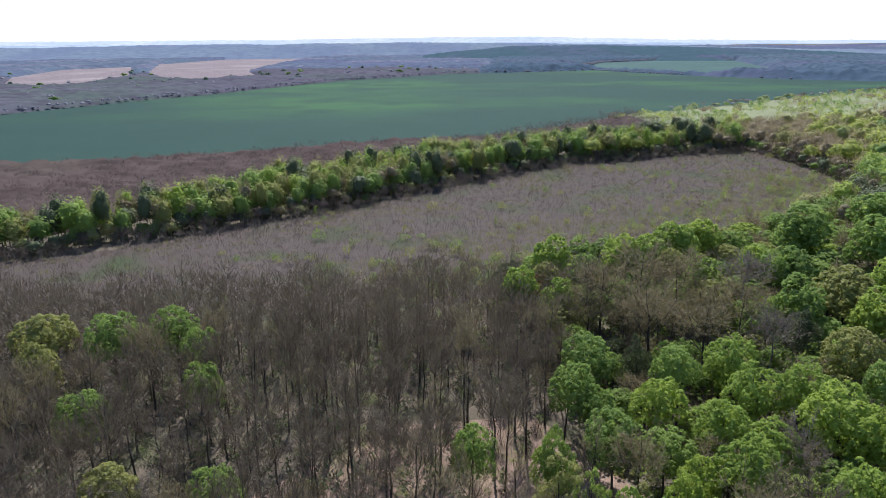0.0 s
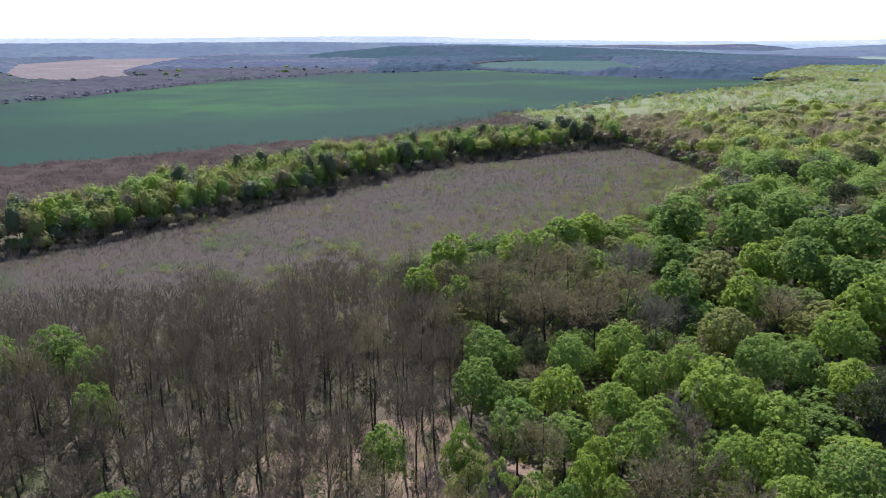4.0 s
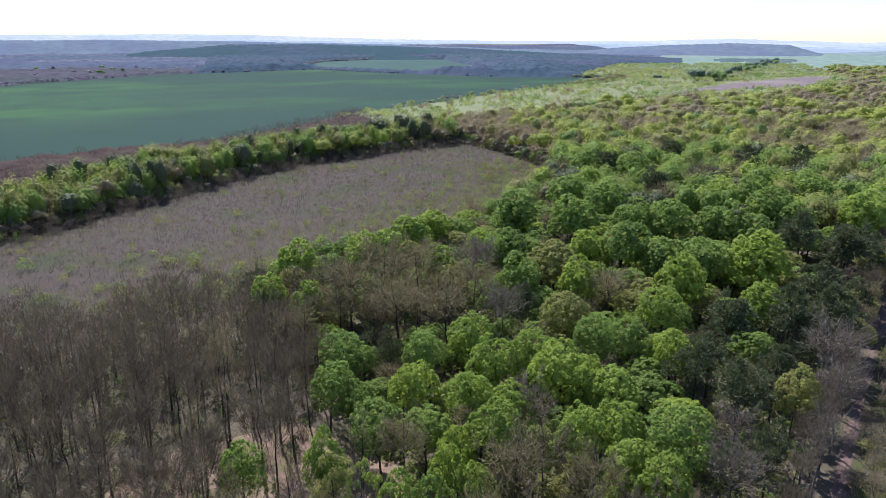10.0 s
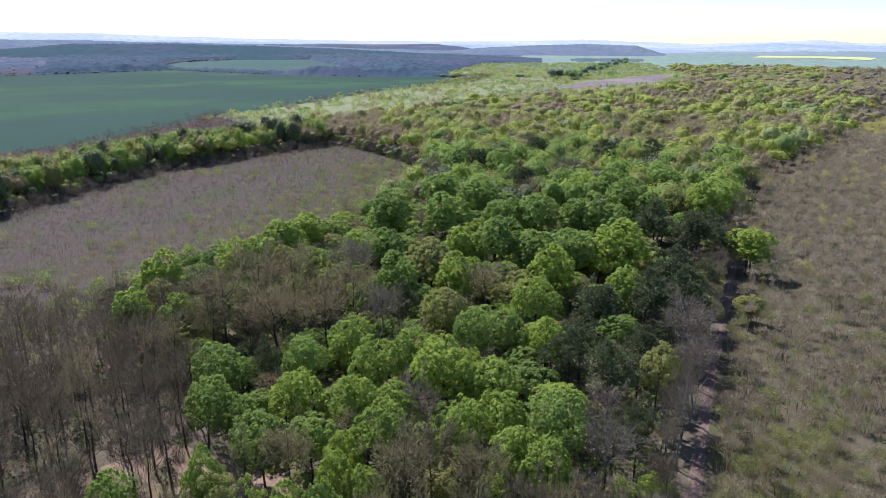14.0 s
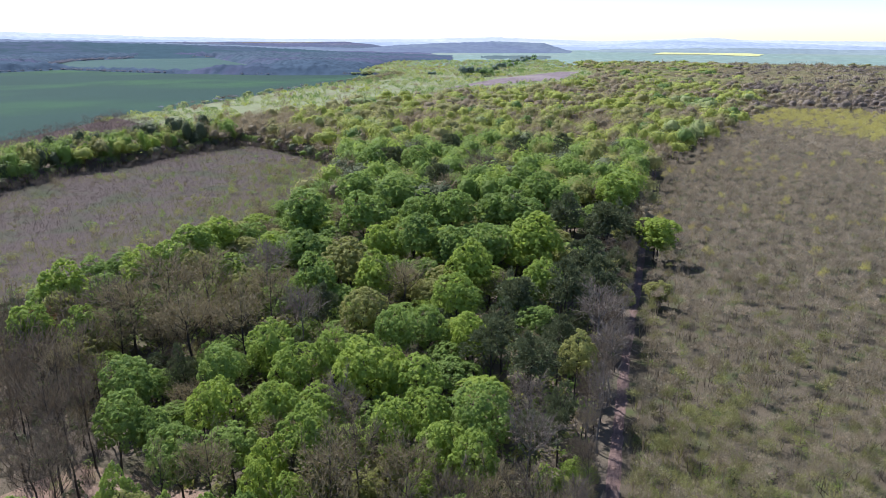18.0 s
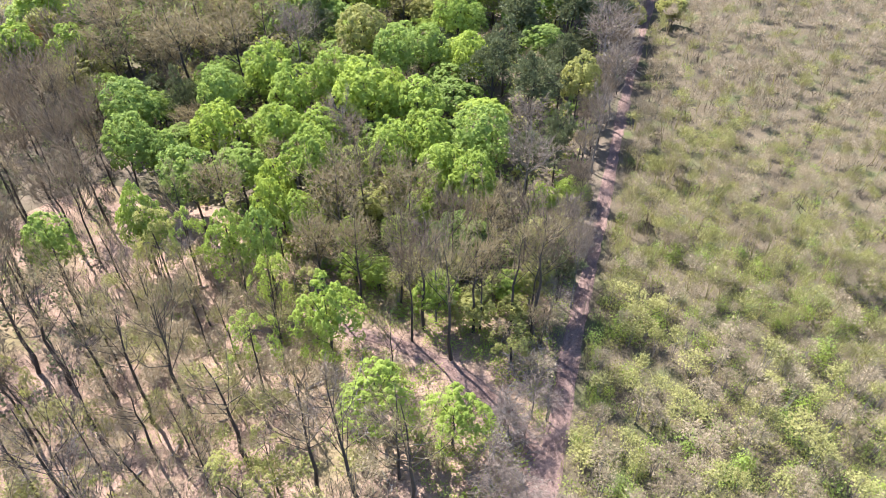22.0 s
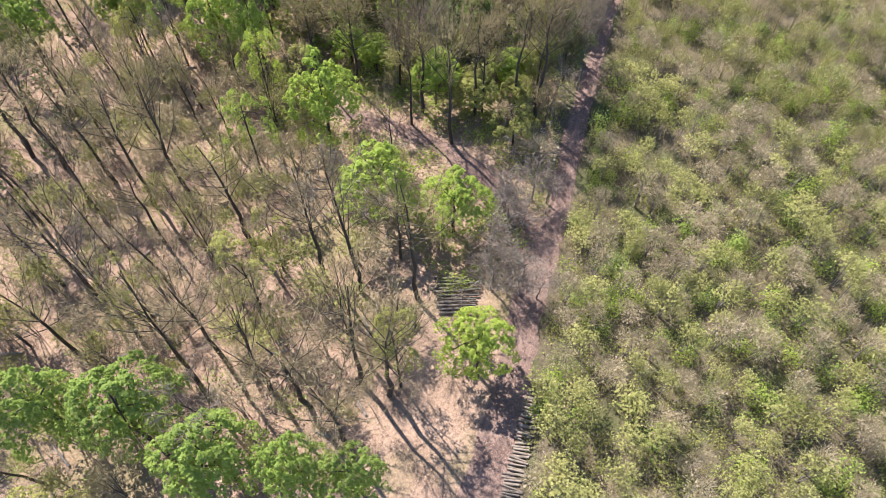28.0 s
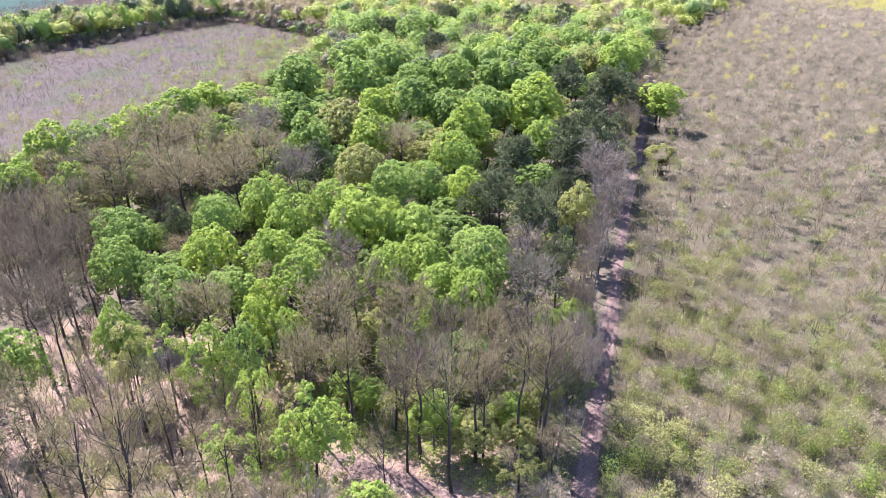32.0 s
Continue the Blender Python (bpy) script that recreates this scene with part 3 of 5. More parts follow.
def sheet(name, label, corners, z, material):
    bm = bmesh.new()
    face = bm.faces.new([bm.verts.new((x, y, z)) for x, y in corners])
    bmesh.ops.triangulate(bm, faces=[face])
    bmesh.ops.recalc_face_normals(bm, faces=bm.faces)
    me = bpy.data.meshes.new(name)
    bm.to_mesh(me)
    bm.free()
    me.materials.append(material)
    return tagged(new(name, me), label, "ground", kind="structure")


build_ground()
sheet("litter_slope", "open slope of pale pinkish dry leaf litter", [(-45, -35), (-60, 20), (-45, 50), (-24, 74), (-6, 90), (14, 92), (26, 72), (34, 50), (46, 33), (31, 20), (10, 3), (2, -35)], 0.006, LITTER)
sheet("clearing_ground", "rough grey-brown ground of the cleared stand", CLEARING, 0.06, CLEARED)
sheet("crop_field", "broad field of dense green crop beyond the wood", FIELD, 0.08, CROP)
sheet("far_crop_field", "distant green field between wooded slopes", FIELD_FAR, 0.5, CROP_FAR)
sheet("far_soil_field", "distant bare pinkish ploughed field", SOIL_FAR, 0.5, PLOUGHED)
GRASSY = soil_material("pale_grassland", (0.165, 0.18, 0.095), (0.19, 0.205, 0.11), (0.14, 0.152, 0.08), (0.16, 0.15, 0.085), 0.02, 0.6, 0.2)
sheet("scrub_ground", "pale yellow-green rough grassland beside the field", SCRUB, 0.1, GRASSY)
sheet("mauve_strip", "narrow bare mauve strip of field in the scrubland", MAUVE_STRIP, 0.3, PLOUGHED)
sheet("soil_field", "bare pinkish ploughed field beyond the crop", SOIL_NEAR, 0.5, PLOUGHED)


def trail(name, label, points, width, z):
    """A worn earth track with two sunken wheel ruts."""
    path = []
    for (ax, ay), (bx, by) in zip(points, points[1:]):
        n = max(2, int(math.hypot(bx - ax, by - ay) / 1.2))
        path += [(ax + (bx - ax) * k / n, ay + (by - ay) * k / n) for k in range(n)]
    path = np.array(path + [points[-1]])
    for _ in range(6):
        path[1:-1] = (path[:-2] + 2 * path[1:-1] + path[2:]) / 4
    along = unit(np.gradient(path, axis=0))
    side = np.stack([along[:, 1], -along[:, 0]], 1)
    across = np.array([-0.5, -0.42, -0.33, -0.25, -0.17, 0.0, 0.17, 0.25, 0.33, 0.42, 0.5])
    height = np.array([0.0, 0.07, 0.03, 0.0, 0.04, 0.09, 0.04, 0.0, 0.03, 0.07, 0.0])
    rng = np.random.default_rng(11)
    wide = width * np.interp(np.hypot(*path.T), (12, 20, 34, 60), (1.55, 1.3, 1.0, 0.66)) * (1 + 0.12 * np.sin(np.arange(len(path)) * 0.31) + rng.normal(size=len(path)) * 0.1)
    verts = np.zeros((len(path), len(across), 3))
    verts[:, :, :2] = path[:, None] + side[:, None] * (across[None, :, None] * wide[:, None, None])
    verts[:, :, 2] = z + height + rng.normal(size=(len(path), len(across))) * 0.012
    m = len(across)
    faces = []
    for i in range(len(path) - 1):
        for k in range(m - 1):
            a = i * m + k
            faces += [(a, a + 1, a + m + 1), (a, a + m + 1, a + m)]
    return tagged(new(name, mesh_of(name, verts.reshape(-1, 3), faces, EARTH)), label, "track", kind="structure")


TRAIL = [(-4, -3), (9, 5), (17, 10), (22, 14), (32, 19.5), (43, 27), (58, 36), (80, 50), (104, 65), (123, 76), (189, 116), (266, 162)]
SIDE_TRAIL = [(27, 16.5), (29.3, 20), (30.5, 25), (30.3, 32), (28, 39), (24, 46)]
trail("trail", "straight rutted forest track of pinkish bare earth", TRAIL, 2.6, 0.02)
trail("side_trail", "narrow earth track forking into the wood", SIDE_TRAIL, 2.2, 0.015)


def off_trail(x, y, room, lines=(TRAIL, SIDE_TRAIL)):
    for line in lines:
        for (ax, ay), (bx, by) in zip(line, line[1:]):
            dx, dy = bx - ax, by - ay
            s = max(0, min(1, ((x - ax) * dx + (y - ay) * dy) / (dx * dx + dy * dy)))
            if math.hypot(x - ax - s * dx, y - ay - s * dy) < room:
                return False
    return True


# ---- the trees that stand out: foot and crown radius ----
FRESH_TREES = [(41.4, 88.2, 3.6), (41.3, 79.3, 3.6), (47.6, 80.1, 3.7), (34.3, 73.2, 3.5), (38.9, 69.2, 3.5), (52.3, 65.2, 3.9), (43.2, 59.7, 3.1), (48.6, 58.9, 3.2), (44.9, 52.2, 3.2), (45.8, 46.6, 3.0), (33.1, 63.1, 3.4), (98.3, 83.3, 4.0), (78.3, 85.7, 4.2), (169.2, 116.2, 6.0), (52.0, 145.3, 5.2), (43.7, 136.8, 4.6), (51.8, 127.5, 4.0), (21.8, 116.5, 3.5), (15.4, 122.1, 3.7), (27.7, 57.0, 2.3), (18.7, 57.5, 2.7), (15.6, 62.0, 2.3), (12.3, 68.1, 2.5), (19.0, 31.1, 3.8), (23.6, 25.1, 3.1), (13.3, 42.5, 2.4), (20.4, 40.1, 3.3)]
GREEN_TREES_A = [(52.6, 51.7, 3.8), (60.1, 80.8, 3.6), (66.6, 79.9, 3.5), (34.1, 86.7, 3.5), (35.3, 93.3, 2.8), (21.5, 90.4, 3.7), (16.8, 82.4, 3.4), (20.6, 79.1, 2.6), (20.6, 70.6, 3.4), (21.6, 54.4, 2.6), (102.1, 102.7, 5.4), (97.3, 106.8, 4.9), (92.3, 116.8, 5.5), (69.7, 127.5, 4.9), (83.7, 150.4, 6.0), (113.5, 168.2, 6.0), (116.8, 155.6, 6.0), (95.9, 140.0, 6.0), (109.5, 136.1, 5.5), (117.5, 129.3, 6.0), (128.3, 124.1, 6.0), (131.9, 117.1, 5.1), (61.5, 108.1, 4.3), (183.7, 142.8, 6.0), (152.4, 130.4, 6.0), (151.9, 121.3, 4.7), (163.7, 147.6, 5.3), (29.3, 131.4, 3.4), (155.9, 193.5, 6.0), (143.3, 204.1, 6.0)]
GREEN_TREES_B = [(-52.9, 99.1, 4.5), (-43.8, 102.2, 3.8), (-38.1, 96.6, 3.1), (-33.5, 85.3, 2.8), (-46.7, 77.8, 3.2), (-24.3, 61.5, 3.0), (3.3, 69.0, 2.6), (12.6, 67.1, 2.6), (-11.8, 29.2, 3.2), (-7.8, 24.0, 3.8), (-4.6, 18.4, 3.7), (-0.8, 14.2, 2.6), (2.2, 11.4, 2.5)]
YELLOW_TREES = [(153.3, 90.6, 5.6), (47.8, 71.4, 4.5), (28.2, 78.4, 3.4), (25.8, 60.0, 2.2), (18.5, 48.2, 2.2), (90.3, 94.7, 4.7), (110.4, 95.7, 5.9), (86.3, 121.8, 4.2), (72.6, 102.9, 4.3), (66.0, 136.2, 3.7), (70.0, 72.3, 3.1), (38.0, 136.9, 4.2), (60.1, 153.3, 4.8), (23.2, 136.6, 4.4), (28.5, 63.8, 2.2), (52.5, 70.9, 2.9), (15.5, 12.8, 3.1)]
OLIVE_TREES = [(62.5, 43.2, 1.9), (12.4, 61.6, 2.8), (71.9, 111.9, 5.5), (59.9, 90.4, 4.2), (56.0, 40.5, 2.5), (124.7, 71.7, 3.0), (47.7, 111.4, 4.2), (76.1, 55.9, 2.9), (20.3, 129.3, 3.3), (47.8, 132.4, 3.8), (-36.4, 61.7, 3.2), (-64.6, 98.3, 4.7), (12.0, 61.4, 2.4), (-60.0, 90.2, 2.9), (4.7, 28.3, 2.6), (-2.8, 34.7, 2.2), (9.9, 16.2, 2.2)]
PINE_TREES = [(57.4, 99.5, 3.8), (139.0, 108.5, 5.5), (140.1, 96.7, 5.9), (112.5, 82.1, 5.2), (95.7, 74.4, 4.6), (88.0, 78.9, 4.5), (69.0, 67.3, 4.2), (69.4, 59.1, 4.5), (76.9, 72.5, 3.7), (80.7, 63.1, 3.4), (63.4, 48.5, 2.7), (103.1, 72.1, 4.3), (151.3, 204.6, 6.0), (207.0, 190.7, 6.0), (145.8, 169.0, 6.0), (195.3, 219.3, 6.0), (221.2, 178.8, 6.0), (29.7, 93.0, 2.7)]
BROWN_TREES = [(36.3, 117.5, 5.8), (44.1, 118.3, 5.5), (29.0, 113.5, 5.5), (34.5, 102.6, 5.2), (41.9, 99.3, 4.8), (50.4, 105.5, 4.5), (31.2, 54.4, 3.8), (36.2, 56.0, 3.4), (38.2, 49.8, 3.3), (37.5, 41.2, 3.1), (41.9, 39.8, 3.3), (44.5, 36.4, 3.3), (27.9, 46.0, 3.5), (31.9, 43.7, 3.1), (25.3, 49.3, 3.1), (40.8, 31.6, 2.9), (36.0, 34.6, 2.9), (29.3, 38.4, 3.0), (21.9, 65.2, 3.0), (26.8, 118.6, 5.0), (75.6, 97.6, 4.2), (162.4, 167.4, 6.0)]
GREY_TREES = [(41.1, 67.9, 2.8), (54.0, 45.9, 3.0), (58.1, 122.8, 5.1), (52.2, 96.7, 3.6), (91.5, 63.1, 4.3), (81.9, 53.6, 3.3), (180.9, 108.0, 3.6), (33.0, 38.7, 2.7), (46.5, 30.4, 2.2), (70.3, 47.0, 2.5)]
TALL_TRUNKS = [(12.8, 25.6), (11.2, 28.7), (8.2, 36.4), (16.3, 21.7), (-2.9, 27.9), (6.0, 43.9), (3.2, 46.8), (1.6, 52.0), (-2.0, 20.0), (3.1, 19.8), (3.7, 15.0), (-4.7, 34.7), (-5.6, 40.3), (-0.1, 27.9), (1.4, 23.2), (-1.4, 56.9), (-3.4, 60.6), (-9.0, 35.6), (30.8, 33.6), (31.4, 38.9), (35.3, 35.0), (38.4, 32.4), (39.5, 30.0), (8.7, 16.3), (7.5, 18.6)]
PLACED = {"FRESH": FRESH_TREES, "GREEN": GREEN_TREES_A + GREEN_TREES_B, "YELLOW": YELLOW_TREES, "OLIVE": OLIVE_TREES, "PINE": PINE_TREES, "TAWNY": BROWN_TREES[:7] + BROWN_TREES[8::2], "BROWN": BROWN_TREES[7::2], "GREY": GREY_TREES}

LOOKS = {
    "FRESH": "broadleaf tree with pale fresh green spring foliage",
    "GREEN": "broadleaf tree with a dense rounded mid-green crown",
    "YELLOW": "broadleaf tree with bright yellow-green young leaves",
    "OLIVE": "half-leafed tree with a thin olive-green crown",
    "PINE": "dark grey-green pine with an uneven needle crown",
    "BROWN": "leafless brown tree with a haze of budding twigs",
    "RUST": "small tree with rust-brown fresh foliage",
    "TAWNY": "tawny-brown tree with half-open buds on dense twigs",
    "GREY": "leafless grey tree with pale bare twigs",
    "SLENDER": "tall slender leafless tree with a dark trunk",
    "YOUNG": "slender young tree with upright beige twigs and opening buds",
    "BUDDING": "slender young tree with thin olive-green budding twigs",
}
NAMES = {"PINE": "pine_tree", "TAWNY": "budding_tree", "BROWN": "bare_tree", "GREY": "bare_tree", "SLENDER": "bare_tree", "YOUNG": "young_tree", "BUDDING": "young_tree"}
GROUPS = {"PINE": "pines in the wood", "TAWNY": "budding trees in the wood", "BROWN": "bare trees in the wood", "GREY": "bare trees in the wood", "SLENDER": "bare trees in the wood", "YOUNG": "young trees of the plantation", "BUDDING": "young trees of the plantation"}
R0, H0 = 4.2, 15.0


class Kind:
    """A few shapes of one kind of tree; each shape's first place is its own, later ones are copies."""

    def __init__(self, key, fine, seed, close=False):
        self.key, self.rng, self.shapes, self.used = key, np.random.default_rng(seed), [], []
        self.dense = close
        for k in range(4 if close else 3):
            r = np.random.default_rng(seed * 17 + k)
            if key in ("BROWN", "TAWNY", "GREY"):
                if fine:
                    wood, limbs, crown = bare_parts(r, H0, R0, 13 + k, 620, 200, 0.055, 0.035, 0.42 if key == "TAWNY" else 0.5, 900 if key == "TAWNY" else 800, 0.35 if key == "TAWNY" else 0.0)
                else:
                    wood, limbs, crown = bare_parts(r, H0, R0, 9 + k, 260, 60, 0.075, 0.035, 0.42, 950, 0.45 if key == "TAWNY" else 0.0)
                data = (wood, limbs, crown, GREY_BARK if key == "GREY" else BARK, TWIG[key])
            elif key == "SLENDER":
                wood, limbs, crown = bare_parts(r, H0, R0, 13 + k, 620, 260, 0.03, 0.085, 0.45, 140, 0.0, 0.0145, 0.95)
                data = (wood, limbs, crown, BARK, TWIG["TAWNY" if k != 1 else "GREY"])
            elif key in ("YOUNG", "BUDDING"):
                wood, limbs, crown = young_parts(r, 6.0, 4, 330 if key == "BUDDING" else 560, 480 if key == "BUDDING" else 60, 0.035, 0.125)
                data = (wood, limbs, crown, GREY_BARK, TWIG[key])
            else:
                billows, count, size = (13 + 2 * k, 3300, 0.35) if fine else (12 + 2 * k, 1900, 0.5)
                if close:
                    billows, count, size = billows + 5, 6400, 0.225
                if key == "PINE":
                    billows, count, size = billows + 3, int(count * 1.0), size * 0.9
                thin = close and (key == "OLIVE" or k > 1)
                if thin:
                    count, size = int(count * 0.4), size * 0.85
                wood, limbs, crown = leafy_parts(r, H0, R0, billows, count, size, key == "PINE", 0.16 if close or key == "PINE" else 0.07, thin)
                data = (wood, limbs, crown, BARK, LEAF[key])
            self.shapes.append(data)
            self.used.append(None)

    def place(self, x, y, radius=R0, height=H0, full=False):
        k = int(self.rng.integers(0, 3))
        if self.dense:
            k = k % 2 if full else 2 + k % 2
        scale = (radius / R0, height / H0)
        turn = float(self.rng.uniform(0, 360))
        if self.used[k] is None:
            key = self.key
            base = tree_thing(NAMES.get(key, "leafy_tree"), LOOKS[key], "tree", GROUPS.get(key, "leafy trees in the wood"), *self.shapes[k])
            base.matrix_basis = pose(x, y, 0, 0, 0, turn)
            base.scale = (scale[0], scale[0], scale[1])
            self.used[k] = base
            return base
        return stand(self.used[k], x, y, turn, scale)


FINE = {key: Kind(key, True, 3 + n) for n, key in enumerate(LOOKS)}
CLOSE = {key: Kind(key, True, 83 + n, True) for n, key in enumerate(("FRESH", "GREEN", "YELLOW", "OLIVE"))}
PLAIN = {key: Kind(key, False, 43 + n) for n, key in enumerate(LOOKS) if key not in ("YOUNG", "BUDDING", "SLENDER")}


# the leafless stand, the open litter slope and the green wood, filled between those trees
BARE_STAND = within([(-125, 62), (-118, 118), (-87, 124), (-27, 130), (2, 136), (22, 126), (20, 98), (10, 78), (2, 58), (-4, 52), (-40, 48)])
OPEN_SLOPE = within([(-4, 52), (2, 58), (12, 72), (22, 60), (27, 46), (22, 28), (10, 16), (-16, 12), (-20, 40)])
GREEN_WOOD = within([(20, 98), (22, 126), (6, 138), (28, 150), (52, 158), (72, 164), (98, 186), (124, 200), (165, 255), (230, 230), (264, 168), (188, 120), (122, 80), (60, 42), (46, 33), (31, 42), (24, 62)])


def plant(key, x, y, radius, height, full=False):
    near = math.hypot(x, y) < (132 if key == "TAWNY" else 95 if key in ("BROWN", "GREY") else 118)
    near = near or key == "SLENDER"
    if key in CLOSE and (math.hypot(x, y) < 46 or OPEN_SLOPE(x, y)):
        return CLOSE[key].place(x, y, radius, height, full)
    return (FINE if near else PLAIN)[key].place(x, y, radius, height)


taken = []
rng = np.random.default_rng(5)
for key, rows in PLACED.items():
    for x, y, radius in rows:
        height = 8.6 + 1.5 * radius + rng.uniform(-0.8, 0.8)
        if key in ("BROWN", "TAWNY", "GREY"):
            height += 1.5
        if key in ("FRESH", "YELLOW") and math.hypot(x, y) < 40:
            height = radius * 2.6
        if in_plantation(x, y) or not off_trail(x, y, 6.5) and key == "OLIVE":
            height = radius * 2.1
            plant(key, x + 0.6, y - 0.5, radius * 0.8, height * 0.62)
        plant(key, x, y, radius * ((0.92 if math.hypot(x, y) < 62 else 1.15 if radius < 4.5 else 1.08) if key in ("BROWN", "TAWNY", "GREY") else 1.04), height, key != "OLIVE" and (radius > 2.4 or not OPEN_SLOPE(x, y)))
        taken.append((x, y, radius * 1.25))
for x, y in ((31.5, 108.0), (38.5, 111.5), (46.0, 111.0), (39.0, 105.5), (25.5, 109.5)):
    plant("TAWNY", x, y, rng.uniform(3.6, 4.6), rng.uniform(13, 15.5))
    taken.append((x, y, 4.0))
plant("RUST", 18.9, 127.5, 3.0, 11.0)
taken.append((18.9, 127.5, 3.5))
for x, y in TALL_TRUNKS:
    plant("SLENDER", x, y, rng.uniform(3.3, 4.4), rng.uniform(14.5, 18.5))
    taken.append((x, y, 2.5))

FORK = within([(27, 17.5), (46, 29.5), (60, 40), (62, 44), (31, 44), (29, 33), (31, 26)])
FORK_EDGE = within([(29, 44), (29.5, 32), (28.5, 21), (25, 16), (18, 20), (21, 30), (22, 44)])


def mixed(rng, table):
    """A kind drawn by its share."""
    return rng.choice(list(table), p=np.array(list(table.values())) / sum(table.values()))


for k in range(26):
    plant(mixed(rng, {"BROWN": 0.4, "TAWNY": 0.25, "OLIVE": 0.25, "GREEN": 0.1}), 37 + rng.normal() * 9, 103 + rng.normal() * 6, rng.uniform(2.2, 3.2), rng.uniform(6.0, 9.0))
bare = scatter(rng, lambda x, y: BARE_STAND(x, y) and off_trail(x, y, 2.5), (-125, 25, 45, 138), 4.3, taken, 12000)
bare.sort(key=lambda p: math.hypot(p[0] + 10, p[1] - 40))
for x, y in bare[:125]:
    plant(mixed(rng, {"BROWN": 0.8, "TAWNY": 0.1, "SLENDER": 0.1}), x, y, rng.uniform(2.4, 3.7), rng.uniform(12.5, 16.5))
slope = scatter(rng, lambda x, y: OPEN_SLOPE(x, y) and off_trail(x, y, 2.5), (-20, 30, 10, 72), 4.0, taken, 2500)
for x, y in slope[:38]:
    plant(mixed(rng, {"SLENDER": 0.82, "OLIVE": 0.16, "YELLOW": 0.02}), x, y, rng.uniform(1.8, 2.8), rng.uniform(9, 14))
thicket = scatter(rng, lambda x, y: (OPEN_SLOPE(x, y) or FORK(x, y)) and off_trail(x, y, 2.8) and off_trail(x, y, 4.5, (SIDE_TRAIL,)), (-20, 62, 10, 72), 2.7, [], 2200)
for x, y in thicket[:90]:
    FINE[mixed(rng, {"YOUNG": 0.7, "BUDDING": 0.3})].place(x, y, R0 * rng.uniform(0.9, 1.5), H0 * rng.uniform(0.6, 1.15))
low_wood = scatter(rng, lambda x, y: (FORK(x, y) or GREEN_WOOD(x, y) and math.hypot(x - 36, y - 44) < 19) and off_trail(x, y, 3.2) and off_trail(x, y, 4.5, (SIDE_TRAIL,)), (18, 62, 18, 64), 3.2, [], 1200)
for x, y in low_wood[:34]:
    plant(mixed(rng, {"TAWNY": 0.15, "OLIVE": 0.5, "FRESH": 0.25, "GREY": 0.1}), x, y, rng.uniform(1.6, 2.6), rng.uniform(4.5, 8.5))
wood = scatter(rng, lambda x, y: GREEN_WOOD(x, y) and off_trail(x, y, 2.2), (0, 265, 30, 256), 4.6, taken, 12000)
wood.sort(key=lambda p: math.hypot(p[0], p[1]))
WOOD_MIX = {"GREEN": 0.42, "FRESH": 0.08, "YELLOW": 0.1, "OLIVE": 0.11, "TAWNY": 0.19, "PINE": 0.1}
for x, y in wood[:210]:
    near = math.hypot(x, y)
    table = WOOD_MIX if near > 60 and off_trail(x, y, 15, (TRAIL,)) else {"PINE": 0.5, "BROWN": 0.25, "GREY": 0.1, "OLIVE": 0.15} if near > 60 else {"TAWNY": 0.25, "BROWN": 0.3, "GREY": 0.15, "OLIVE": 0.3}
    if near < 60 and rng.uniform() < 0.75:
        continue
    plant(mixed(rng, table), x, y, rng.uniform(2.6, 3.6) + near / 130, rng.uniform(8.0, 11.0))


# thin trees and tall shrubs crowding the wood's side of the trail
for (ax, ay), (bx, by) in zip(TRAIL[5:], TRAIL[6:]):
    steps = int(math.hypot(bx - ax, by - ay) / 2.9)
    for k in range(steps):
        s, away = (k + rng.uniform(0, 1)) / steps, rng.uniform(1.5, 4.8)
        x, y = ax + (bx - ax) * s - 0.52 * away, ay + (by - ay) * s + 0.85 * away
        if x < 185:
            plant(mixed(rng, {"GREY": 0.26, "TAWNY": 0.26, "BROWN": 0.3, "OLIVE": 0.1, "PINE": 0.08}), x, y, rng.uniform(1.7, 2.8), rng.uniform(6.5, 11.5))


# ---- woods further off, joined ----
def far_leafy(seed, radius, height, count, size, share=0.36):
    """A crown of the closed canopy; share: half the crown's depth by the tree's height."""
    r = np.random.default_rng(seed)
    depth = height * share
    mid = height - depth
    near = count > 60
    soup = cushion(r, radius, depth, mid, 20 if near else 9, count, size, 11 if near else 8, (0.92, 0.7, 0.4, 0.05, -0.45) if near else (0.82, 0.4, -0.15))
    soup.add(*tube([(0, 0, 0), (0.1, 0, height * 0.7)], [0.2, 0.1], 3))
    return soup.arrays()


def far_bare(seed, radius, height, twigs, width, body=0.0):
    r = np.random.default_rng(seed)
    depth = height * 0.4
    mid = height * 0.56
    place, facing = clumps(r, twigs, 9, 0.3, 0.5, 0.6)
    n = len(place)
    start = place * (radius, radius, depth) * r.uniform(0.6, 0.95, (n, 1)) + (0, 0, mid)
    way = unit(facing * 0.6 + r.normal(size=facing.shape) * 0.35 + (0, 0, 0.45))
    soup = Soup().add(*slivers(r, start, way, r.uniform(0.18, 0.4, n) * radius, width * r.uniform(0.6, 1.4, n)))
    if body:
        soup.add(*cushion(r, radius * body, depth * body, mid, 8, 0, 1.0, 8, (0.82, 0.4, -0.15)).arrays())
    soup.add(*tube([(0, 0, 0), (0.15, 0.1, height * 0.75)], [0.013 * height, 0.04], 3))
    return soup.arrays()


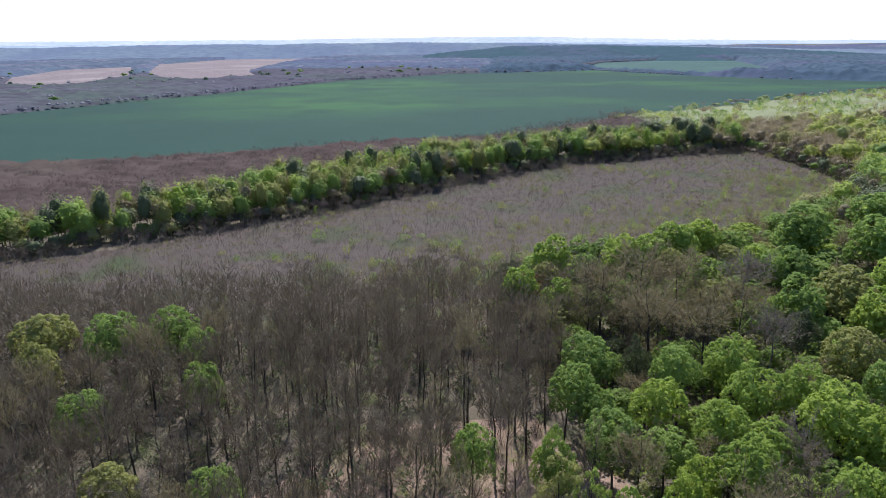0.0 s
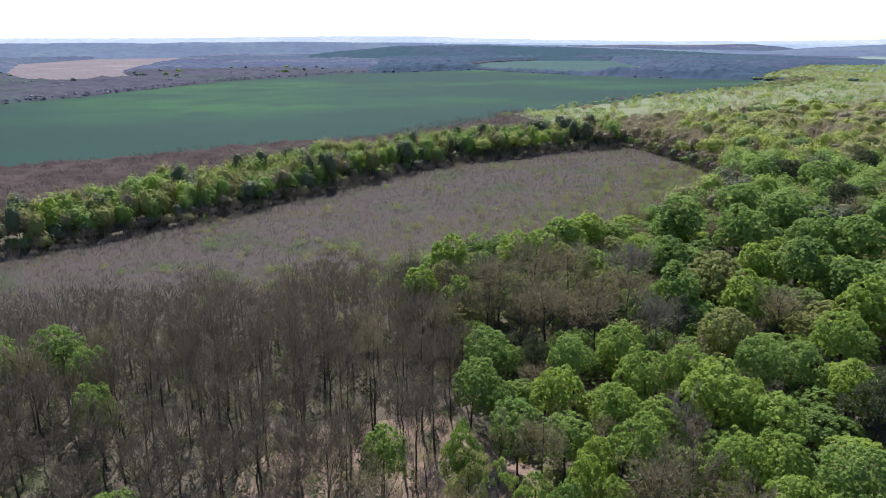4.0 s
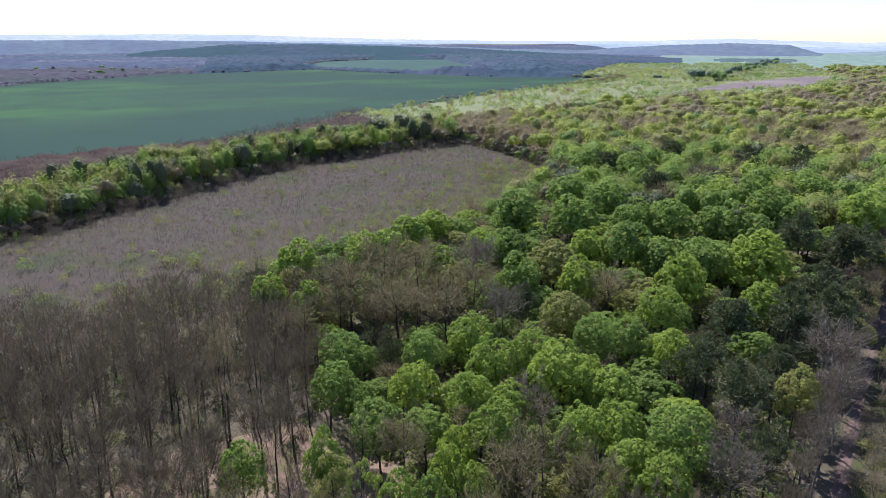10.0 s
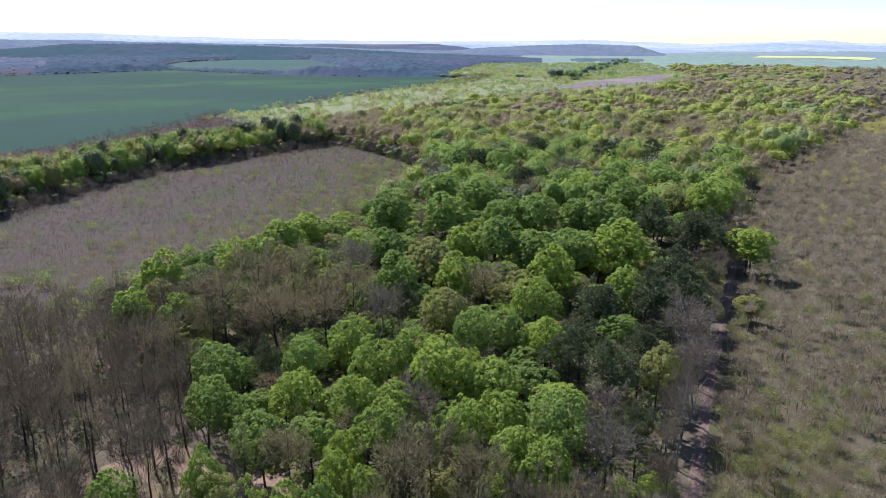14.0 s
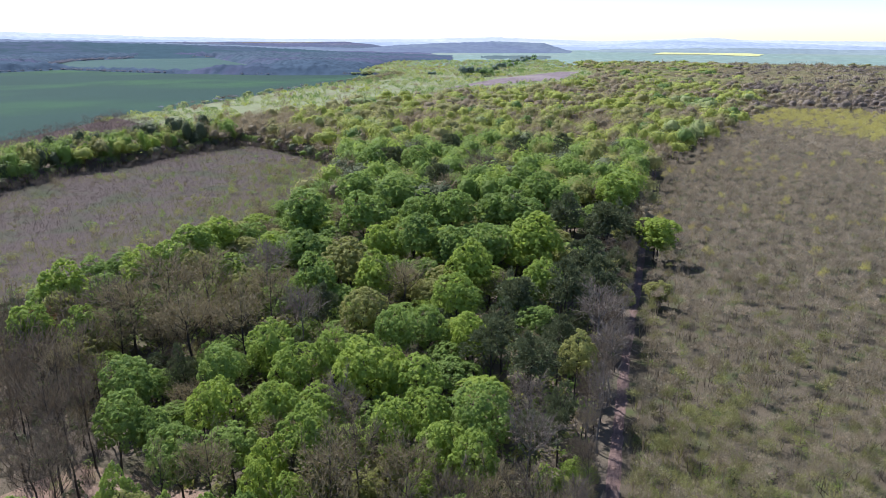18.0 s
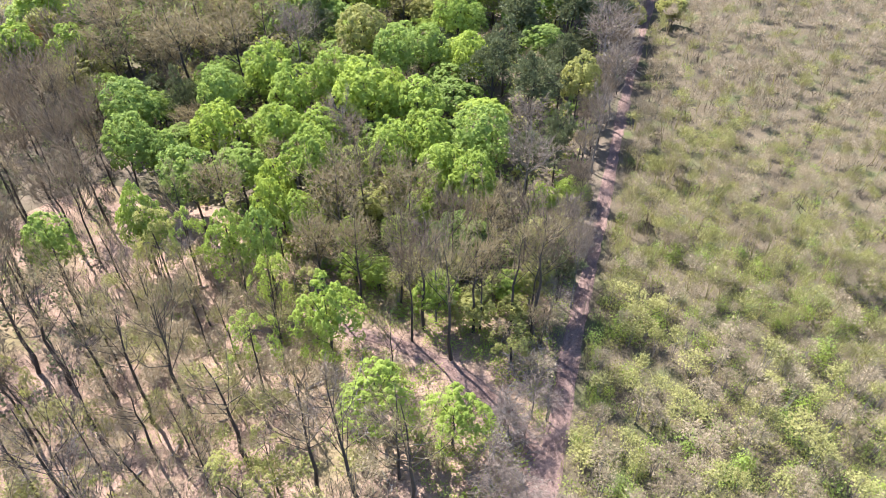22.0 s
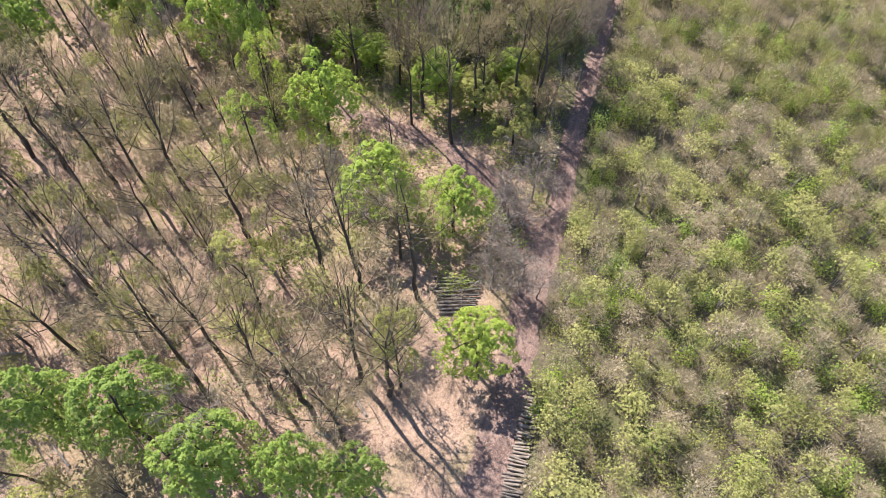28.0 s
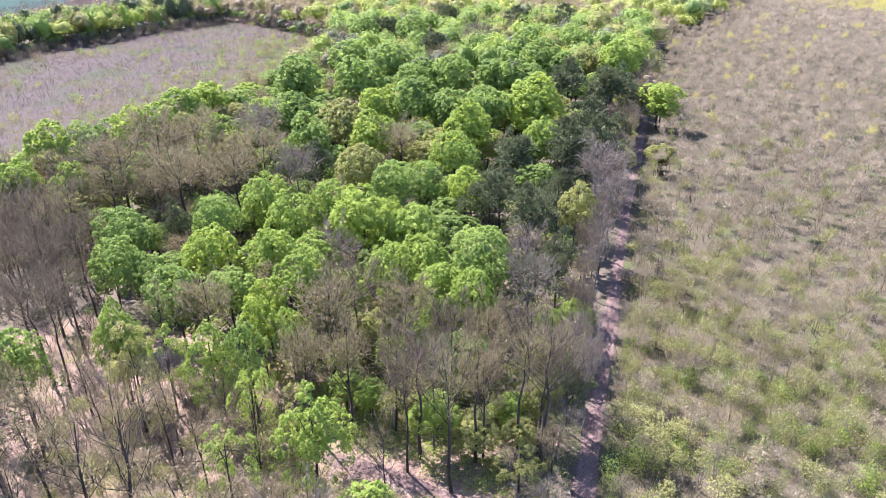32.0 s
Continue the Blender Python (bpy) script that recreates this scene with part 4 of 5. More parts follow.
def jittered(rng, inside, box, step):
    """Places on a shaken grid inside a region."""
    found = []
    for x in np.arange(box[0], box[1], step):
        for y in np.arange(box[2], box[3], step):
            px, py = x + rng.uniform(-0.45, 0.45) * step, y + rng.uniform(-0.45, 0.45) * step
            if inside(px, py):
                found.append((px, py))
    return found


def sort_by_stand(rng, places, shares, size):
    """Deals places out to kinds in patches: noise of the given size orders them, with some chance."""
    dealt = {key: [] for key in shares}
    keys, edge = list(shares), np.cumsum(list(shares.values())) / sum(shares.values())
    level = [0.85 * noise.noise(Vector((x / size, y / size, 1.7))) + rng.normal() * 0.27 for x, y in places]
    for rank, n in enumerate(np.argsort(level)):
        dealt[keys[int(np.searchsorted(edge, (rank + 0.5) / len(places)))]].append(places[n])
    return dealt


FAR_LABEL = {
    "TAWNY": "tawny budding treetops of the wood", "PINE": "dark pines among the far treetops", "BROWN": "leafless brown treetops of the far wood", "OLIVE": "olive half-leafed treetops of the far wood",
    "GREEN": "green treetops of the far wood", "YELLOW": "yellow-green spring treetops of the far wood", "FRESH": "pale green treetops of the far wood", "PURPLE": "leafless purple-grey belt of trees",
}


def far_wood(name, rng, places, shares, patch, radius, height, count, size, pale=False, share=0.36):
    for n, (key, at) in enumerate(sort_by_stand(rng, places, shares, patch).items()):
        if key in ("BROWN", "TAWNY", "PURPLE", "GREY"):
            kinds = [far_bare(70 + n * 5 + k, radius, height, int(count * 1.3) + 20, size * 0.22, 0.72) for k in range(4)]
            strewn(name, FAR_LABEL[key], "woodland", rng, at, kinds, HAZED[key] if pale else TWIG[key], 0.68, 1.2)
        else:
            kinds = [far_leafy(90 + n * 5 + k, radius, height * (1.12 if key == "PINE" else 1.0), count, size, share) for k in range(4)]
            strewn(name, FAR_LABEL[key], "woodland", rng, at, kinds, HAZED[key] if pale else LEAF[key], 0.68, 1.2)


rest = sort_by_stand(rng, wood[210:], WOOD_MIX, 14)
for key, at in rest.items():
    kinds = [far_bare(200 + k, 4.8, 14, 420, 0.12, 0.6) for k in range(3)] if key == "TAWNY" else [far_leafy(210 + k, 5.0, 14, 480, 0.6, 0.4) for k in range(4)]
    strewn("back_wood", FAR_LABEL[key], "woodland", rng, at, kinds, TWIG[key] if key == "TAWNY" else LEAF[key])
strewn("back_bare_wood", FAR_LABEL["BROWN"], "woodland", rng, bare[125:], [far_bare(230 + k, 4.2, 14.0, 640, 0.1) for k in range(4)], TWIG["BROWN"])

band = jittered(rng, in_band, (-262, 165, 108, 390), 4.5)
far_wood("tree_belt", rng, band, {"PINE": 0.15, "GREEN": 0.4, "TAWNY": 0.13, "OLIVE": 0.22, "YELLOW": 0.1}, 12, 4.0, 13.0, 340, 0.56, False, 0.5)
front = [(x + rng.normal() * 1.5, y + rng.normal() * 1.5) for (ax, ay), (bx, by) in list(zip(BAND[:7], BAND[1:8])) + list(zip(CLEARING[8:11], CLEARING[9:12])) for s in np.arange(0, 1, 1.3 / math.hypot(bx - ax, by - ay)) for x, y in [(ax + (bx - ax) * s, ay + (by - ay) * s - 2)]]
strewn("belt_brush", "purple-brown leafless brush along the foot of the tree belt", "scrub", rng, front, [far_bare(260 + k, 2.2, 5.0, 80, 0.12) for k in range(4)], TWIG["PURPLE"])
# GREY twigs, lighter than PURPLE, paint away shade at the belt's foot.
for reach, tall, name_of in ((3.5, 4.2, "leafless"), (7.0, 3.2, "thin leafless"), (11.0, 2.3, "low leafless")):
    strewn("belt_brush", "purple-brown " + name_of + " saplings before the tree belt", "scrub", rng, [(x + rng.normal() * 1.5, y - reach + rng.normal() * 1.6) for x, y in front if in_clearing(x, y - reach)], [far_bare(262 + k, 1.5, tall, 60, 0.075) for k in range(4)], TWIG["GREY"], 0.6, 1.3)
skirt = [(x, y + 3.5) for x, y in front[::2]]
far_wood("belt_thicket", rng, skirt, {"PINE": 0.25, "GREEN": 0.35, "BROWN": 0.2, "OLIVE": 0.2}, 10, 3.0, 6.0, 90, 0.5, False, 0.52)
purple = jittered(rng, in_purple, (-420, 160, 108, 532), 5.0)
dealt = sort_by_stand(rng, purple, {"PURPLE": 1.0}, 30)
strewn("bare_belt", FAR_LABEL["PURPLE"], "woodland", rng, dealt["PURPLE"][::2], [far_bare(270 + k, 4.3, 7.4, 40, 0.18) for k in range(5)], TWIG["PURPLE"])


def azimuth(x, y):
    return math.degrees(math.atan2(x, y))


def open_land(x, y):
    if any(in_field(x + dx, y + dy) for dx in (-20, 20) for dy in (-20, 20)):
        return True
    return in_clearing(x, y) or in_band(x, y) or in_purple(x, y) or in_field(x, y) or in_plantation(x, y) or in_scrub(x, y) or GREEN_WOOD(x, y) or any(test(x, y) for test in in_far_open)


def ring(near, far, low, high):
    return lambda x, y: near <= math.hypot(x, y) < far and low < azimuth(x, y) < high and not open_land(x, y)


def brown_part(x, y):
    """The leafless part of the mixed wood, beyond the plantation's far end."""
    return azimuth(x, y) + 4 * noise.noise(Vector((x / 90, y / 90, 3.0))) > 65.5 - 3.0 * min(1.0, math.hypot(x, y) / 1500)


BROWN_MIX = {"BROWN": 0.5, "TAWNY": 0.46, "OLIVE": 0.04}
MIX = {"TAWNY": 0.39, "OLIVE": 0.24, "YELLOW": 0.3, "GREEN": 0.04, "FRESH": 0.03}
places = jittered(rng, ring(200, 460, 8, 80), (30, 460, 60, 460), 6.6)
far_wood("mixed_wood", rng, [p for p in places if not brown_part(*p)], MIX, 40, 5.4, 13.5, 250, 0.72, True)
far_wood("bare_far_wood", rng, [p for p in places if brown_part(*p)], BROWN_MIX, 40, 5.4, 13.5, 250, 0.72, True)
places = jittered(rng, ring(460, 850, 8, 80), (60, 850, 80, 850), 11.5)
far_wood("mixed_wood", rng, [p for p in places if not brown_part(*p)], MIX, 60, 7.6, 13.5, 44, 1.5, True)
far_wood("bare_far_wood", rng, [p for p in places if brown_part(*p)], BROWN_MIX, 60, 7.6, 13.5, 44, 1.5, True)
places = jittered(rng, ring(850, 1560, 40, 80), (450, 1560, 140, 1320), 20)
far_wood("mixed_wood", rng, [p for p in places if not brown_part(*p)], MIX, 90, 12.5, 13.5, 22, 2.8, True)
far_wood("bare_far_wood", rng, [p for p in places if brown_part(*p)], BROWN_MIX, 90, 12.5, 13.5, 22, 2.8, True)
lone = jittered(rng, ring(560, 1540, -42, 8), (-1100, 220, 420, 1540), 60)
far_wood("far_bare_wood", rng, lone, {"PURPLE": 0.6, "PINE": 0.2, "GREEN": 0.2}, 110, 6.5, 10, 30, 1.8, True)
def far_bush(seed, radius, height, count, size):
    """A leafy bush seen from afar, open to the light."""
    r = np.random.default_rng(seed)
    way, facing = clumps(r, count, 7, 0.34, 0.5, 0.55)
    spot = way * (radius, radius, height * 0.6) + (0, 0, height * 0.42)
    spot[:, 2] = np.maximum(spot[:, 2], 0.2)
    return flakes(r, spot, unit(facing + r.normal(size=facing.shape) * 0.4), size * r.uniform(0.6, 1.3, len(spot)))


scrub = [p for p in jittered(rng, lambda x, y: in_scrub(x, y) and not in_far_open[3](x, y), (100, 1500, 398, 1440), 8.6) if noise.noise(Vector((p[0] / 45, p[1] / 45, 9.0))) + rng.normal() * 0.3 > -0.1]
for key, at in sort_by_stand(rng, scrub, {"GREEN": 0.16, "FRESH": 0.56, "YELLOW": 0.16, "TAWNY": 0.12}, 45).items():
    strewn("field_scrub", FAR_LABEL[key].replace("treetops of the far wood", "bushes on the far grassland").replace("treetops of the wood", "bushes on the far grassland"), "scrub", rng, at, [far_bush(240 + k, 3.4, 3.6, 46, 1.0) for k in range(5)], HAZED[key], 0.4, 1.6)
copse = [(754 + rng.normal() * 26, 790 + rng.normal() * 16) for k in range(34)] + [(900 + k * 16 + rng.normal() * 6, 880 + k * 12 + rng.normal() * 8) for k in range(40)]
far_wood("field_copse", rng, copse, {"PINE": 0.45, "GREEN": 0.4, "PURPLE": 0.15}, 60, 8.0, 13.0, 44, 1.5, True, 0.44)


def hedge(points, step, shares, radius, height, away):
    """A line of low trees along a field's edge."""
    at = []
    for (ax, ay), (bx, by) in zip(points, points[1:]):
        n = max(1, int(math.hypot(bx - ax, by - ay) / step))
        at += [(ax + (bx - ax) * (k + rng.uniform(0, 1)) / n + rng.normal() * away, ay + (by - ay) * (k + rng.uniform(0, 1)) / n + rng.normal() * away) for k in range(n)]
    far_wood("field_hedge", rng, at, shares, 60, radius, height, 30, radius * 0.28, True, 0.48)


HEDGE_MIX = {"PURPLE": 1.0}
hedge(FIELD[16:] + FIELD[:1], 4.5, HEDGE_MIX, 3.6, 6.5, 3.0)
hedge([(131, 1332), (308, 1408), (401, 1176), (440, 1140), (512, 1016), (590, 1116), (664, 950)], 2.4, HEDGE_MIX, 3.6, 3.6, 2.5)
hedge(FIELD_FAR[:4], 6, HEDGE_MIX, 9, 6, 6)
hedge(FIELD[8:13], 7, {"BROWN": 0.35, "PURPLE": 0.25, "FRESH": 0.4}, 3.8, 4.5, 4)
hedge([(x + 16, y - 12) for x, y in FIELD[10:13]] + [(690, 905), (640, 965), (560, 1010)], 4.5, {"TAWNY": 0.25, "OLIVE": 0.3, "FRESH": 0.45}, 6.0, 7.0, 9)


# ---- the furthest woods: rolling canopy out to the ridges ----
def gap_to(lines, x, y):
    """Distance to the nearest of some outlines."""
    best = np.full(x.shape, 1e9)
    for corners in lines:
        for (ax, ay), (bx, by) in zip(corners, corners[1:] + corners[:1]):
            dx, dy = bx - ax, by - ay
            t = np.clip(((x - ax) * dx + (y - ay) * dy) / (dx * dx + dy * dy), 0, 1)
            best = np.minimum(best, np.hypot(x - ax - t * dx, y - ay - t * dy))
    return best


def far_canopy(name, label, sides, reach, turns, rows, tall, bump, tints, inside=None, lumps=(26, 8)):
    """A rolling sheet of treetops between two azimuths and two distances, down to the ground at its edges and at open fields."""
    grow = (reach[1] / reach[0]) ** (1 / (rows - 1))
    verts, faces = [], []
    turned = np.radians(np.linspace(sides[0], sides[1], turns))
    far_off = reach[0] * grow ** np.arange(rows)
    rise = np.clip(gap_to([PURPLE] if inside else [FIELD, SCRUB, FIELD_FAR, SOIL_FAR, SOIL_NEAR], far_off[:, None] * np.sin(turned), far_off[:, None] * np.cos(turned)) / (6 if inside else 26), 0, 1) ** 0.5
    for i in range(rows):
        r = reach[0] * grow**i
        for k in range(turns):
            a = radians(sides[0] + (sides[1] - sides[0]) * k / (turns - 1))
            x, y = r * math.sin(a), r * math.cos(a)
            z = hill(x, y) + tall + bump * (noise.noise(Vector((x / lumps[0], y / lumps[0], 0))) + 0.7 * noise.noise(Vector((x / lumps[1], y / lumps[1], 3)))) + 3 * noise.noise(Vector((x / 140, y / 140, 7)))
            edge = min(1.0, k / 14, (turns - 1 - k) / 80, i / 3, (rows - 1 - i) / 3)
            z = hill(x, y) - 0.4 + (z - hill(x, y)) * edge**0.7 * rise[i, k]
            if inside and not inside(x, y):
                z = -0.4
            elif not inside and (in_field(x, y) or in_scrub(x, y) or any(test(x, y) for test in in_far_open)):
                z = hill(x, y) - 0.4
            verts.append((x, y, z))
    for i in range(rows - 1):
        for k in range(turns - 1):
            a = i * turns + k
            if not inside or max(verts[a][2], verts[a + 1][2], verts[a + turns][2], verts[a + turns + 1][2]) > 0:
                faces += [(a, a + turns, a + turns + 1), (a, a + turns + 1, a + 1)]
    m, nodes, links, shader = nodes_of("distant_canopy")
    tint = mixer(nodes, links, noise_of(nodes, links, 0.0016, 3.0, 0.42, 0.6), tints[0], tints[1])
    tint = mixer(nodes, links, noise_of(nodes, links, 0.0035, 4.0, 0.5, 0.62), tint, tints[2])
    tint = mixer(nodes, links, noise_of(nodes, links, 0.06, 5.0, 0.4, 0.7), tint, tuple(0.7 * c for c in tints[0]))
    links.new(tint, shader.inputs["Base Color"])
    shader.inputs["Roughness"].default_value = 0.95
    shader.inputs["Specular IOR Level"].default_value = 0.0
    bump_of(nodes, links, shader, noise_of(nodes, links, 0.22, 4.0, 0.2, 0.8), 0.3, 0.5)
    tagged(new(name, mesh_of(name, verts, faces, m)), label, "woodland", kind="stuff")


# Bluish tints: haze painted into distant_woods, hill_woods and far_bare_wood.
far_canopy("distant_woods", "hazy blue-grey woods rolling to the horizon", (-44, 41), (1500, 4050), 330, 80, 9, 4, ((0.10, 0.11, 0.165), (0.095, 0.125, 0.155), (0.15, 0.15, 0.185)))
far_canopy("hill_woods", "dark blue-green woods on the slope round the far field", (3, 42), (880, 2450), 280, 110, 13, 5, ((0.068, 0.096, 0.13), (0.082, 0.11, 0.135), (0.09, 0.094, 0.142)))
far_canopy("mixed_canopy", "olive and brown treetops of the furthest mixed wood", (40, 86), (860, 1580), 300, 60, 9, 3.5, ((0.15, 0.135, 0.075), (0.17, 0.175, 0.07), (0.19, 0.16, 0.11)))
far_canopy("bare_belt", "dense low purple-brown canopy of leafless trees", (-66, 24), (215, 570), 330, 200, 5.6, 1.3, ((0.088, 0.066, 0.06), (0.105, 0.08, 0.072), (0.08, 0.07, 0.055)), in_purple, (6.5, 2.6))
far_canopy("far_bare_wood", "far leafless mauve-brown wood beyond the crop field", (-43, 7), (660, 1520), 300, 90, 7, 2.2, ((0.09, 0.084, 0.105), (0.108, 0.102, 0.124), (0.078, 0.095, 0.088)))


def horizon_ridge(distance, rows, rough, seed, tint, second):
    """A far ridge: its rise over the eye's level in degrees, by azimuth, with treetops on it."""
    verts, faces = [], []
    low, high = rows[0][0], rows[-1][0]
    turns = int((high - low) * 6)
    for k in range(turns):
        az = low + (high - low) * k / (turns - 1)
        x, y = distance * math.sin(radians(az)), distance * math.cos(radians(az))
        rise = float(np.interp(az, [r[0] for r in rows], [r[1] for r in rows])) + rough * (noise.noise(Vector((az * 0.35, seed, 0))) + 0.4 * noise.noise(Vector((az * 1.6, seed, 2))))
        top = 56 + distance * math.tan(radians(rise)) + 2.0 * noise.noise(Vector((az * 9, seed, 5)))
        for f, h in ((0.80, -12), (0.86, 0.15), (0.92, 0.55), (0.965, 0.85), (1.0, 1.0), (1.03, 0.7)):
            verts.append((x * f, y * f, h if h < 0 else top * h + (1.6 * noise.noise(Vector((az * 4, f * 30, seed))) if f < 1 else 0)))
    for k in range(turns - 1):
        for j in range(5):
            a = 6 * k + j
            faces += [(a, a + 1, a + 7), (a, a + 7, a + 6)]
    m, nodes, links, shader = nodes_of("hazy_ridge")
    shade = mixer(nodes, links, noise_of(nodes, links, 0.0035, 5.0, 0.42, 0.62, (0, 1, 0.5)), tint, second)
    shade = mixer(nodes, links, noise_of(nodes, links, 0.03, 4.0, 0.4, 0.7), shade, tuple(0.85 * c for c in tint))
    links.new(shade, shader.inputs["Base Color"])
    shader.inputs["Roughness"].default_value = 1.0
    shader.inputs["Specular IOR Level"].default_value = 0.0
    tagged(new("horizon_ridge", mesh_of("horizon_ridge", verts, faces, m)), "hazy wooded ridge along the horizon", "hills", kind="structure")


def sector(low, high, near, far):
    """Corners of a piece of land between two azimuths and two distances."""
    turns = [low + (high - low) * k / 6 for k in range(7)]
    return [(near * math.sin(radians(a)), near * math.cos(radians(a))) for a in turns] + [(far * math.sin(radians(a)), far * math.cos(radians(a))) for a in reversed(turns)]


# Pale blue-green grass: haze is mixed into the base colours.
VALLEY = soil_material("hazed_valley_grass", (0.14, 0.20, 0.17), (0.17, 0.225, 0.19), (0.13, 0.18, 0.17), (0.20, 0.23, 0.19), 0.002, 0.01, 0.3)
RAPE = soil_material("rape_in_flower", (0.40, 0.40, 0.16), (0.45, 0.44, 0.19), (0.36, 0.37, 0.17), None, 0.1, 0.05, 0.3)
STRAW = soil_material("pale_field", (0.40, 0.40, 0.28), (0.44, 0.44, 0.30), (0.36, 0.37, 0.27), None, 0.1, 0.05, 0.3)
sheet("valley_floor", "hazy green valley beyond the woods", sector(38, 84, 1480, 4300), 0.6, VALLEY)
sheet("rape_field", "distant tapering field of bright yellow rape in flower", [(2340, 1490), (2620, 1640), (2884, 1755), (3267, 1775), (2990, 1480), (2684, 1225), (2375, 1105), (2440, 1250), (2500, 1356)], 1.6, RAPE)
sheet("straw_field", "distant pale yellowish field in the valley", [(3277, 1505), (3640, 1640), (4100, 1750), (3684, 1344), (3091, 1137), (2890, 1180), (2950, 1290)], 1.6, STRAW)

# Ridge tints carry the haze: paler and bluer the further off.
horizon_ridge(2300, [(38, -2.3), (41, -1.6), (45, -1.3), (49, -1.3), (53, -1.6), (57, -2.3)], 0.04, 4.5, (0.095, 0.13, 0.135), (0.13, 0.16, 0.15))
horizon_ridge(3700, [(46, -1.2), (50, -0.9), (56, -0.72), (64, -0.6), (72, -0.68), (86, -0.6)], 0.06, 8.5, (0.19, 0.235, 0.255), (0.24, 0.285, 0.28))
# near dark slope, blue hill, pale hills, last ridge: painted haze grows with distance
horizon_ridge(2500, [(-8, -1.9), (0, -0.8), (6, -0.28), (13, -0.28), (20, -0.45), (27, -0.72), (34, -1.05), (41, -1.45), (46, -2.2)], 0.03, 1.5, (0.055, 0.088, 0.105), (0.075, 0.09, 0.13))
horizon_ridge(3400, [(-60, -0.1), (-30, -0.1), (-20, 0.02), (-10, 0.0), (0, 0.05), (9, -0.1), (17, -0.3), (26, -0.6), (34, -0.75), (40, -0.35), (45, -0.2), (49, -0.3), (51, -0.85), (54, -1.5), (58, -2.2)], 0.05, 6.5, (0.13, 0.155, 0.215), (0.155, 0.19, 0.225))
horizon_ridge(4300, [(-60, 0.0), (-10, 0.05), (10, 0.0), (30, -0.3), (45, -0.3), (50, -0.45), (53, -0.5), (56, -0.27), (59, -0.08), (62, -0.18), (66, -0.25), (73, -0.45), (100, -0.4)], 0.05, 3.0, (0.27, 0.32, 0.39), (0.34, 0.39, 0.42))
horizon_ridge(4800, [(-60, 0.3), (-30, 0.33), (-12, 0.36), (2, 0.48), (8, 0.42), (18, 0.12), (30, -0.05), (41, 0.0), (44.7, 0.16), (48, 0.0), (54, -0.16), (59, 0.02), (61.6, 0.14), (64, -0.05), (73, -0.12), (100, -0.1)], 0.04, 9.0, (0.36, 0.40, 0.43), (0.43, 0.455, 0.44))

# ---- the young plantation beside the trail ----
def plume(seed, height, radius, twigs, width, buds, bud):
    """A young tree seen from afar: fuzzy heads of steep twigs with opening buds."""
    r = np.random.default_rng(seed)
    soup = Soup().add(*young_head(r, height, radius, twigs, width, buds, bud))
    tips = r.normal(size=(3, 3)) * (0.4, 0.4, 0) * radius + (0, 0, height)
    soup.add(*slivers(r, tips * 0, unit(tips), height * 0.75, 0.09))
    return soup.arrays()


def budding(x, y):
    """Patches of the plantation that are further into leaf."""
    return 0.7 * noise.noise(Vector((x / 11, y / 11, 5.0))) + rng.normal() * 0.42 > 0.02 + 0.2 * min(1.0, max(0.0, (math.hypot(x, y) - 55) / 50)) + 0.25 * min(1.0, max(0.0, (math.hypot(x, y) - 130) / 60))


young = jittered(rng, lambda x, y: in_plantation(x, y) and x + y < 132 and off_trail(x, y, 2.3) and noise.noise(Vector((x / 4.5, y / 4.5, 3.0))) > -0.42, (4, 150, -42, 92), 2.65)
young.sort(key=lambda p: math.hypot(p[0] - 22, p[1] - 4))
for x, y in young[:230]:
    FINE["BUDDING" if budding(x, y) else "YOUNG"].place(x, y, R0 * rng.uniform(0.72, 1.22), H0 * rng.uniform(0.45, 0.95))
outer = jittered(rng, lambda x, y: in_plantation(x, y) and 132 <= x + y < 200 and off_trail(x, y, 2.0), (60, 200, -45, 120), 3.1)
outer += jittered(rng, lambda x, y: in_plantation(x, y) and x + y >= 200 and off_trail(x, y, 2.5), (100, 330, -45, 182), 3.7)
fine_kinds = [plume(290 + k, 5.6, 1.55, 440, 0.034, 130, 0.115) for k in range(6)]
near_kinds = [plume(300 + k, 6.5, 1.7, 400, 0.042, 90, 0.11) for k in range(6)]
thin_kinds = [plume(320 + k, 6.9, 1.8, 205, 0.078, 50, 0.16) for k in range(6)]
last_kinds = [plume(340 + k, 6.8, 2.8, 70, 0.2, 40, 0.42) for k in range(6)]
rosy = {p for p in outer if rng.uniform() < (p[0] + p[1] - 150) / 110}
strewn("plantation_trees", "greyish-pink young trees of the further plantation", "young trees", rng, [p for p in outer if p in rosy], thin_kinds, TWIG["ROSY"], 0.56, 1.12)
outer = [p for p in outer if p not in rosy]
for key, look_of in (("YOUNG", "dense young beige-twigged trees of the plantation"), ("BUDDING", "dense young olive-green budding trees of the plantation")):
    for places, kinds in (([p for p in young[230:] if math.hypot(*p) < 74], fine_kinds), ([p for p in young[230:] if math.hypot(*p) >= 74], near_kinds), (outer, thin_kinds)):
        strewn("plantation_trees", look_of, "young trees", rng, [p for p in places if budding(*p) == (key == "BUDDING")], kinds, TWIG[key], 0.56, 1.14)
last = jittered(rng, lambda x, y: in_plantation(x, y) and x >= 330, (330, 620, 40, 236), 5.6)
def golden(x, y):
    """The far end of the plantation, in golden bud."""
    return 1.0 * max(0.0, min(1.0, (x - 0.25 * (y - 160) - 405) / 50)) > rng.uniform() + 0.35 * noise.noise(Vector((x / 25, y / 25, 2)))


last_gold = [p for p in last if golden(*p)]
